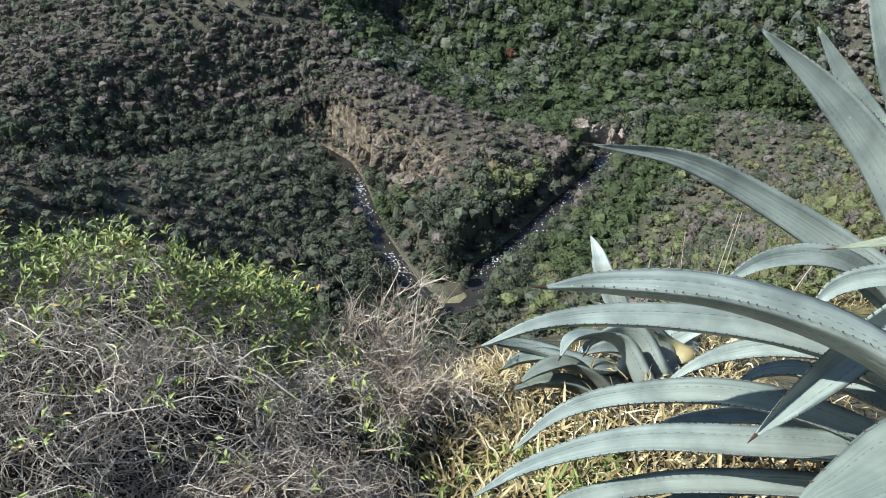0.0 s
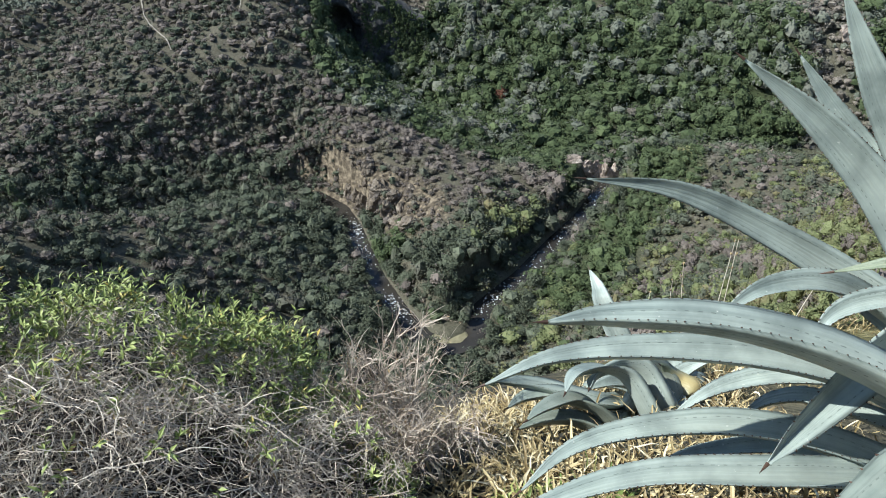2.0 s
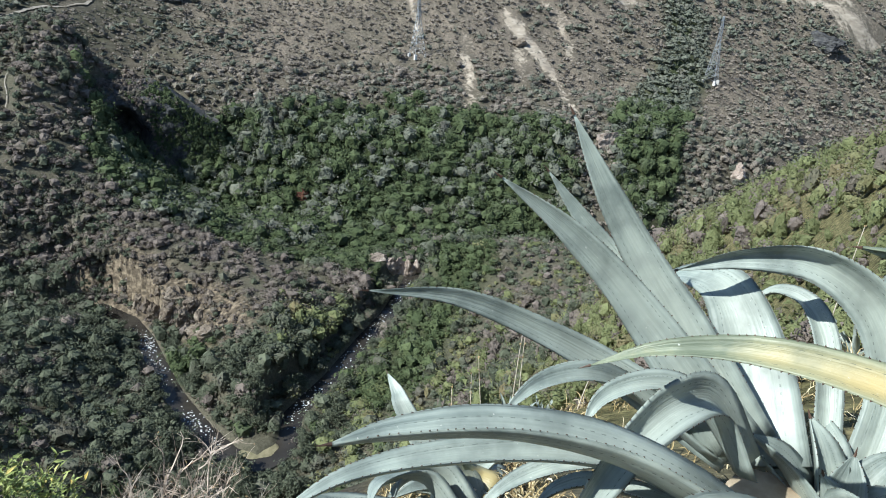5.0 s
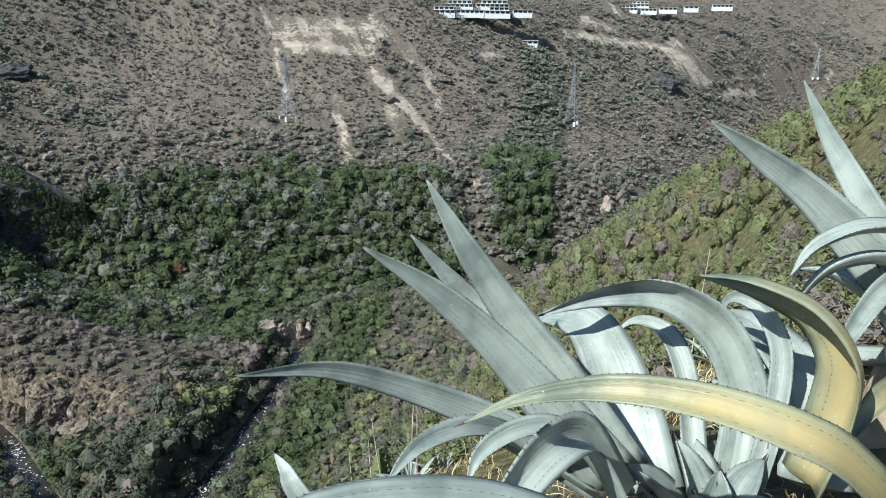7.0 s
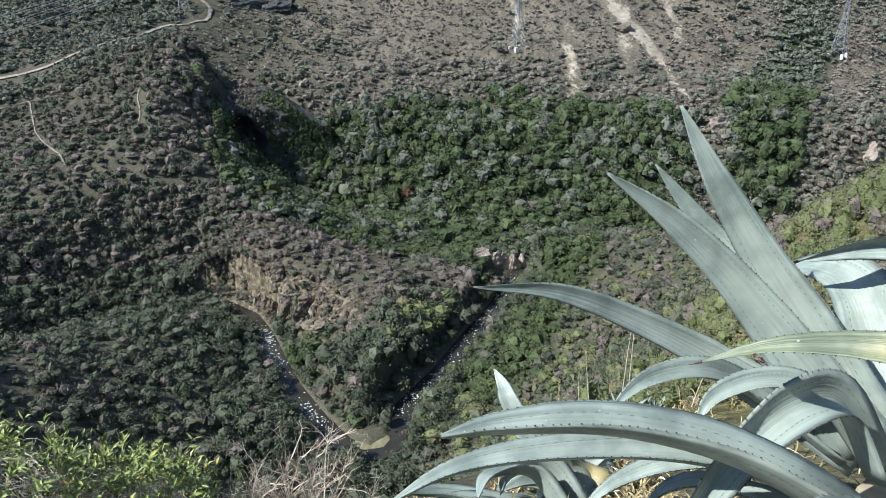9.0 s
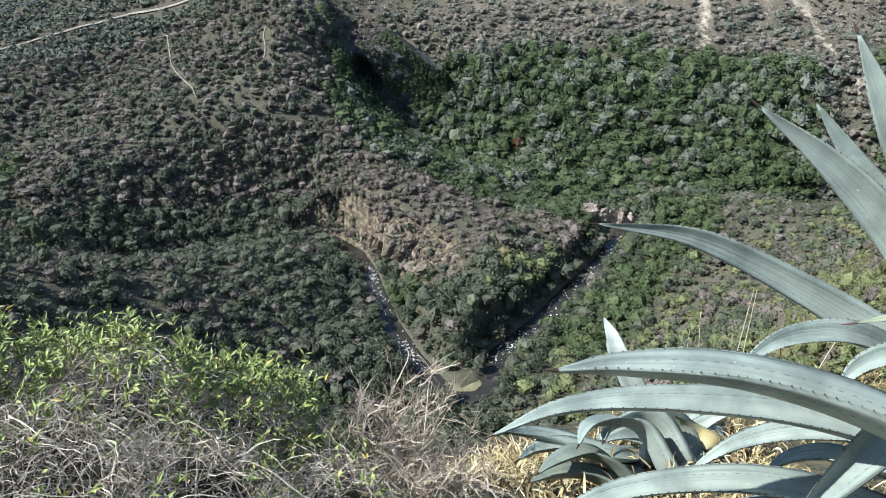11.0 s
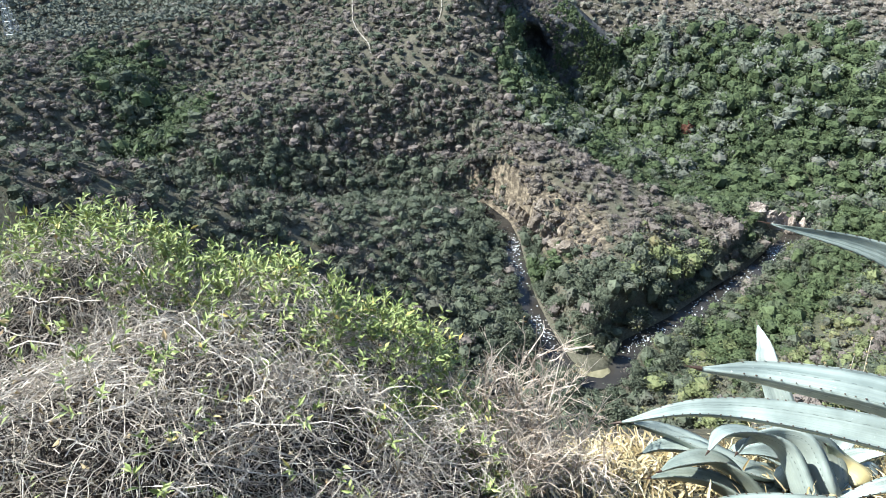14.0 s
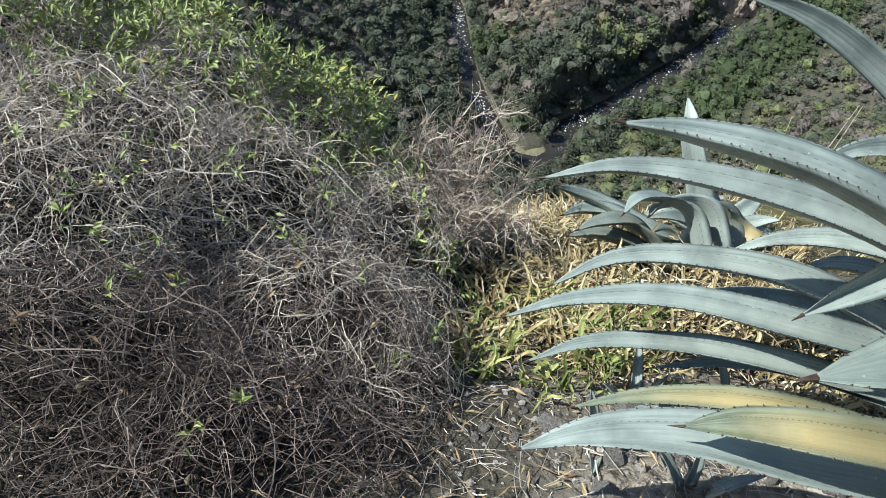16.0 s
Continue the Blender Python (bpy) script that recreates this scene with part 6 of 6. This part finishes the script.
def house(x, y, z, w, storeys, turn, label):
    """Flat-roofed house: stepped storeys, overhanging slabs, deep windows facing the valley."""
    home = tagged(new("house"), label, "house", "houses on the canyon rim")
    h, dep = 3.2, w * 0.55
    for s in range(storeys):
        x0, x1 = (-w / 2 + s * w * 0.18, w / 2 - s * w * 0.05)
        y0 = s * 1.6
        part("wall", *block(x0, x1, y0, dep, s * h - (4 if s == 0 else 0), s * h + h - 0.25), WHITE, home)
        part("roof", *block(x0 - 0.6, x1 + 0.6, y0 - 1.1, dep + 0.4, s * h + h - 0.25, s * h + h), SLAB, home)
        n = max(2, int((x1 - x0) / 4.2))
        for k in range(n):
            a = x0 + (x1 - x0) * (k + 0.14) / n
            b = x0 + (x1 - x0) * (k + 0.86) / n
            win = part("window", *block(a - 0.1, b + 0.1, y0 - 0.10, y0 - 0.004, s * h + 0.45, s * h + 2.65), SLAB, home)
            part("pane", *block(a, b, y0 - 0.16, y0 - 0.104, s * h + 0.55, s * h + 2.55), GLASS, win)
    home.matrix_basis = Matrix.Translation((x, y, z)) @ Matrix.Rotation(turn, 4, "Z")


for k, (off, back, z, w, st) in enumerate(((-46, 0, 7.5, 20, 1), (-24, -2, 6.5, 24, 2), (2, 0, 6.8, 26, 1), (28, -2, 6.5, 24, 2), (52, 2, 7.5, 18, 1), (-10, 24, 12.5, 30, 2), (24, 26, 13.0, 32, 2), (-44, 26, 13.0, 26, 2))):
    house(338 + 0.86 * off + 0.5 * back, 575 - 0.5 * off + 0.86 * back, z, w, st, -0.53, "white flat-roofed modern house with dark windows")
house(392, 552, land_at(392, 552) + 1, 20, 1, -0.58, "long low white terrace wall with openings")
for off, back, z, w, st in ((-34, 0, 13.5, 16, 1), (-12, 4, 14, 22, 2), (12, 0, 13.5, 18, 1), (34, 8, 15, 20, 1), (60, 14, 17, 16, 1), (95, 20, 19, 22, 1), (0, 30, 19, 24, 2)):
    house(600 + 0.72 * off + 0.69 * back, 625 - 0.69 * off + 0.72 * back, z, w, st, -0.76, "small white house on the far rim")



# ---- dry stalks, stones and litter by the path ----
def stalk(x, y, height, lean, bend):
    z = land_at(x, y)
    s = np.linspace(0, 1, 9)
    line = np.column_stack([x + lean[0] * s + bend * s * s, y + lean[1] * s, z - 0.03 + height * s])
    stem = tagged(new("dry_stalk"), "thin bleached dead flower stalk", "stalk", "dead stalks on the slope")
    part("stem", *tubes(line[None], np.linspace(0.006, 0.0025, 9)[None], 5), TWIG, stem, smooth=True)
    n = 9
    p = line[-3:][RNG.integers(0, 3, n)] + RNG.normal(0, 0.006, (n, 3))
    v, f, _ = crown_cores(p, RNG.uniform(0.005, 0.01, n), RNG.uniform(0.008, 0.016, n), np.zeros(n), 2, 5)
    tagged(part("seed_head", v, f, DRY_LEAF, stem), kind="stuff")


for sx, sy, sh, ln, bd in ((2.29, 4.4, 1.0, (0.05, 0.1), 0.03), (2.12, 4.85, 0.85, (-0.05, 0.05), 0.02), (1.95, 4.9, 0.8, (-0.04, 0.03), 0.0), (4.2, 3.2, 1.1, (0.04, 0.02), 0.02),
                           (1.92, 4.1, 0.8, (-0.12, 0.05), 0.03), (2.4, 4.5, 1.05, (0.02, 0.05), 0.0), (2.9, 4.3, 0.6, (0.1, 0.0), 0.05), (3.6, 3.9, 0.7, (-0.1, 0.0), 0.0)):
    stalk(sx, sy, sh, ln, bd)

PEBBLE = make_rock("path_stones", (0.17, 0.15, 0.13), (0.36, 0.33, 0.29), (0.55, 0.51, 0.46), 9.0)
pebbles = [rock_mesh("stone", (1, 0.8, 0.6), PEBBLE, 60 + k, 2, 9) for k in range(5)]
for k in range(110):
    px, py = random.uniform(0.05, 1.5), random.uniform(0.25, 1.25)
    s = random.uniform(0.006, 0.022) if k % 9 else random.uniform(0.03, 0.055)
    ob = new("stone", pebbles[k % 5])
    ob.matrix_basis = Matrix.Translation((px, py, land_at(px, py) + s * 0.25)) @ Matrix.Rotation(k * 1.7, 4, "Z") @ Matrix.Scale(s, 4)
    tagged(ob, "small pale stone on the dusty ground", "stone", "stones by the path")

# fallen strips of dead agave leaf and straw
n = 700
lx, ly = RNG.uniform(-0.1, 1.7, n), RNG.uniform(0.3, 1.5, n)
p = np.column_stack([lx, ly, land(lx, ly) + RNG.uniform(0.006, 0.03, n)])
a = RNG.uniform(0, 2 * math.pi, n)
v, f = leaf_blades(p, np.column_stack([np.cos(a), np.sin(a), RNG.normal(0, 0.15, n)]), RNG.uniform(0.02, 0.1, n), RNG.uniform(0.002, 0.006, n), np.tile([0, 0, 1.0], (n, 1)) + RNG.normal(size=(n, 3)) * 0.3)
tagged(new("leaf_litter", raw_mesh("leaf_litter", v, f, DRY_LEAF)), "dead leaf strips and straw littering the ground", "litter", kind="stuff")

# broken twigs and rubble on the bare ground
n = 1500
lx, ly = RNG.uniform(-0.25, 1.6, n), RNG.uniform(0.2, 1.45, n)
a = RNG.uniform(0, 2 * math.pi, n)
start = np.column_stack([lx, ly, land(lx, ly) + RNG.uniform(0.003, 0.02, n)])
lines = wander(start, np.column_stack([np.cos(a), np.sin(a), RNG.normal(-0.1, 0.15, n)]), RNG.uniform(0.03, 0.16, n), 5, 0.25)
tagged(new("fallen_twigs", raw_mesh("fallen_twigs", *tubes(lines, RNG.uniform(0.0007, 0.0022, (n, 1)) * np.linspace(1, 0.5, 5)), TWIG)), "broken grey twigs scattered on the ground", "twigs", kind="stuff")
n = 1600
lx, ly = RNG.uniform(0.0, 1.8, n), RNG.uniform(0.15, 1.2, n)
r = RNG.gamma(1.6, 0.0032, n).clip(0.002, 0.018)
v, f, _ = crown_cores(np.column_stack([lx, ly, land(lx, ly) + r * 0.25]), r, r * RNG.uniform(0.5, 0.9, n), np.zeros(n), 2, 5, 0.7, 1.2)
tagged(new("rubble", raw_mesh("rubble", v, f, PEBBLE)), "fine pale rubble on the dusty ground", "rubble", kind="stuff")

# broad pale leaves that stand out of the tangle
for bx, by, bz in ((-1.1, 1.7, -0.05), (-1.05, 1.05, 0.02), (-0.35, 1.2, -0.42)):
    sprig = tagged(new("sprig"), "sprig of broad pale green leaves in the bush", "sprig", "sprigs in the bush")
    n = 4
    c = np.array([bx, by, bz])
    part("stem", *tubes(wander(c[None] - [0, 0, 0.18], np.array([[0.1, 0.1, 1.0]]), np.array([0.2]), 6, 0.1), np.full((1, 6), 0.002), 4), TWIG, sprig)
    for k in range(n):
        w = np.array([[math.cos(k * 2.4), math.sin(k * 2.4), random.uniform(-0.1, 0.7)]])
        v, f = leaf_blades(c[None] - [0, 0, 0.012 * k], w, np.array([random.uniform(0.04, 0.07)]), np.array([random.uniform(0.011, 0.017)]), np.array([[0, 0, 1.0]]))
        part("leaf", v, f, BUSH_LEAF, sprig)
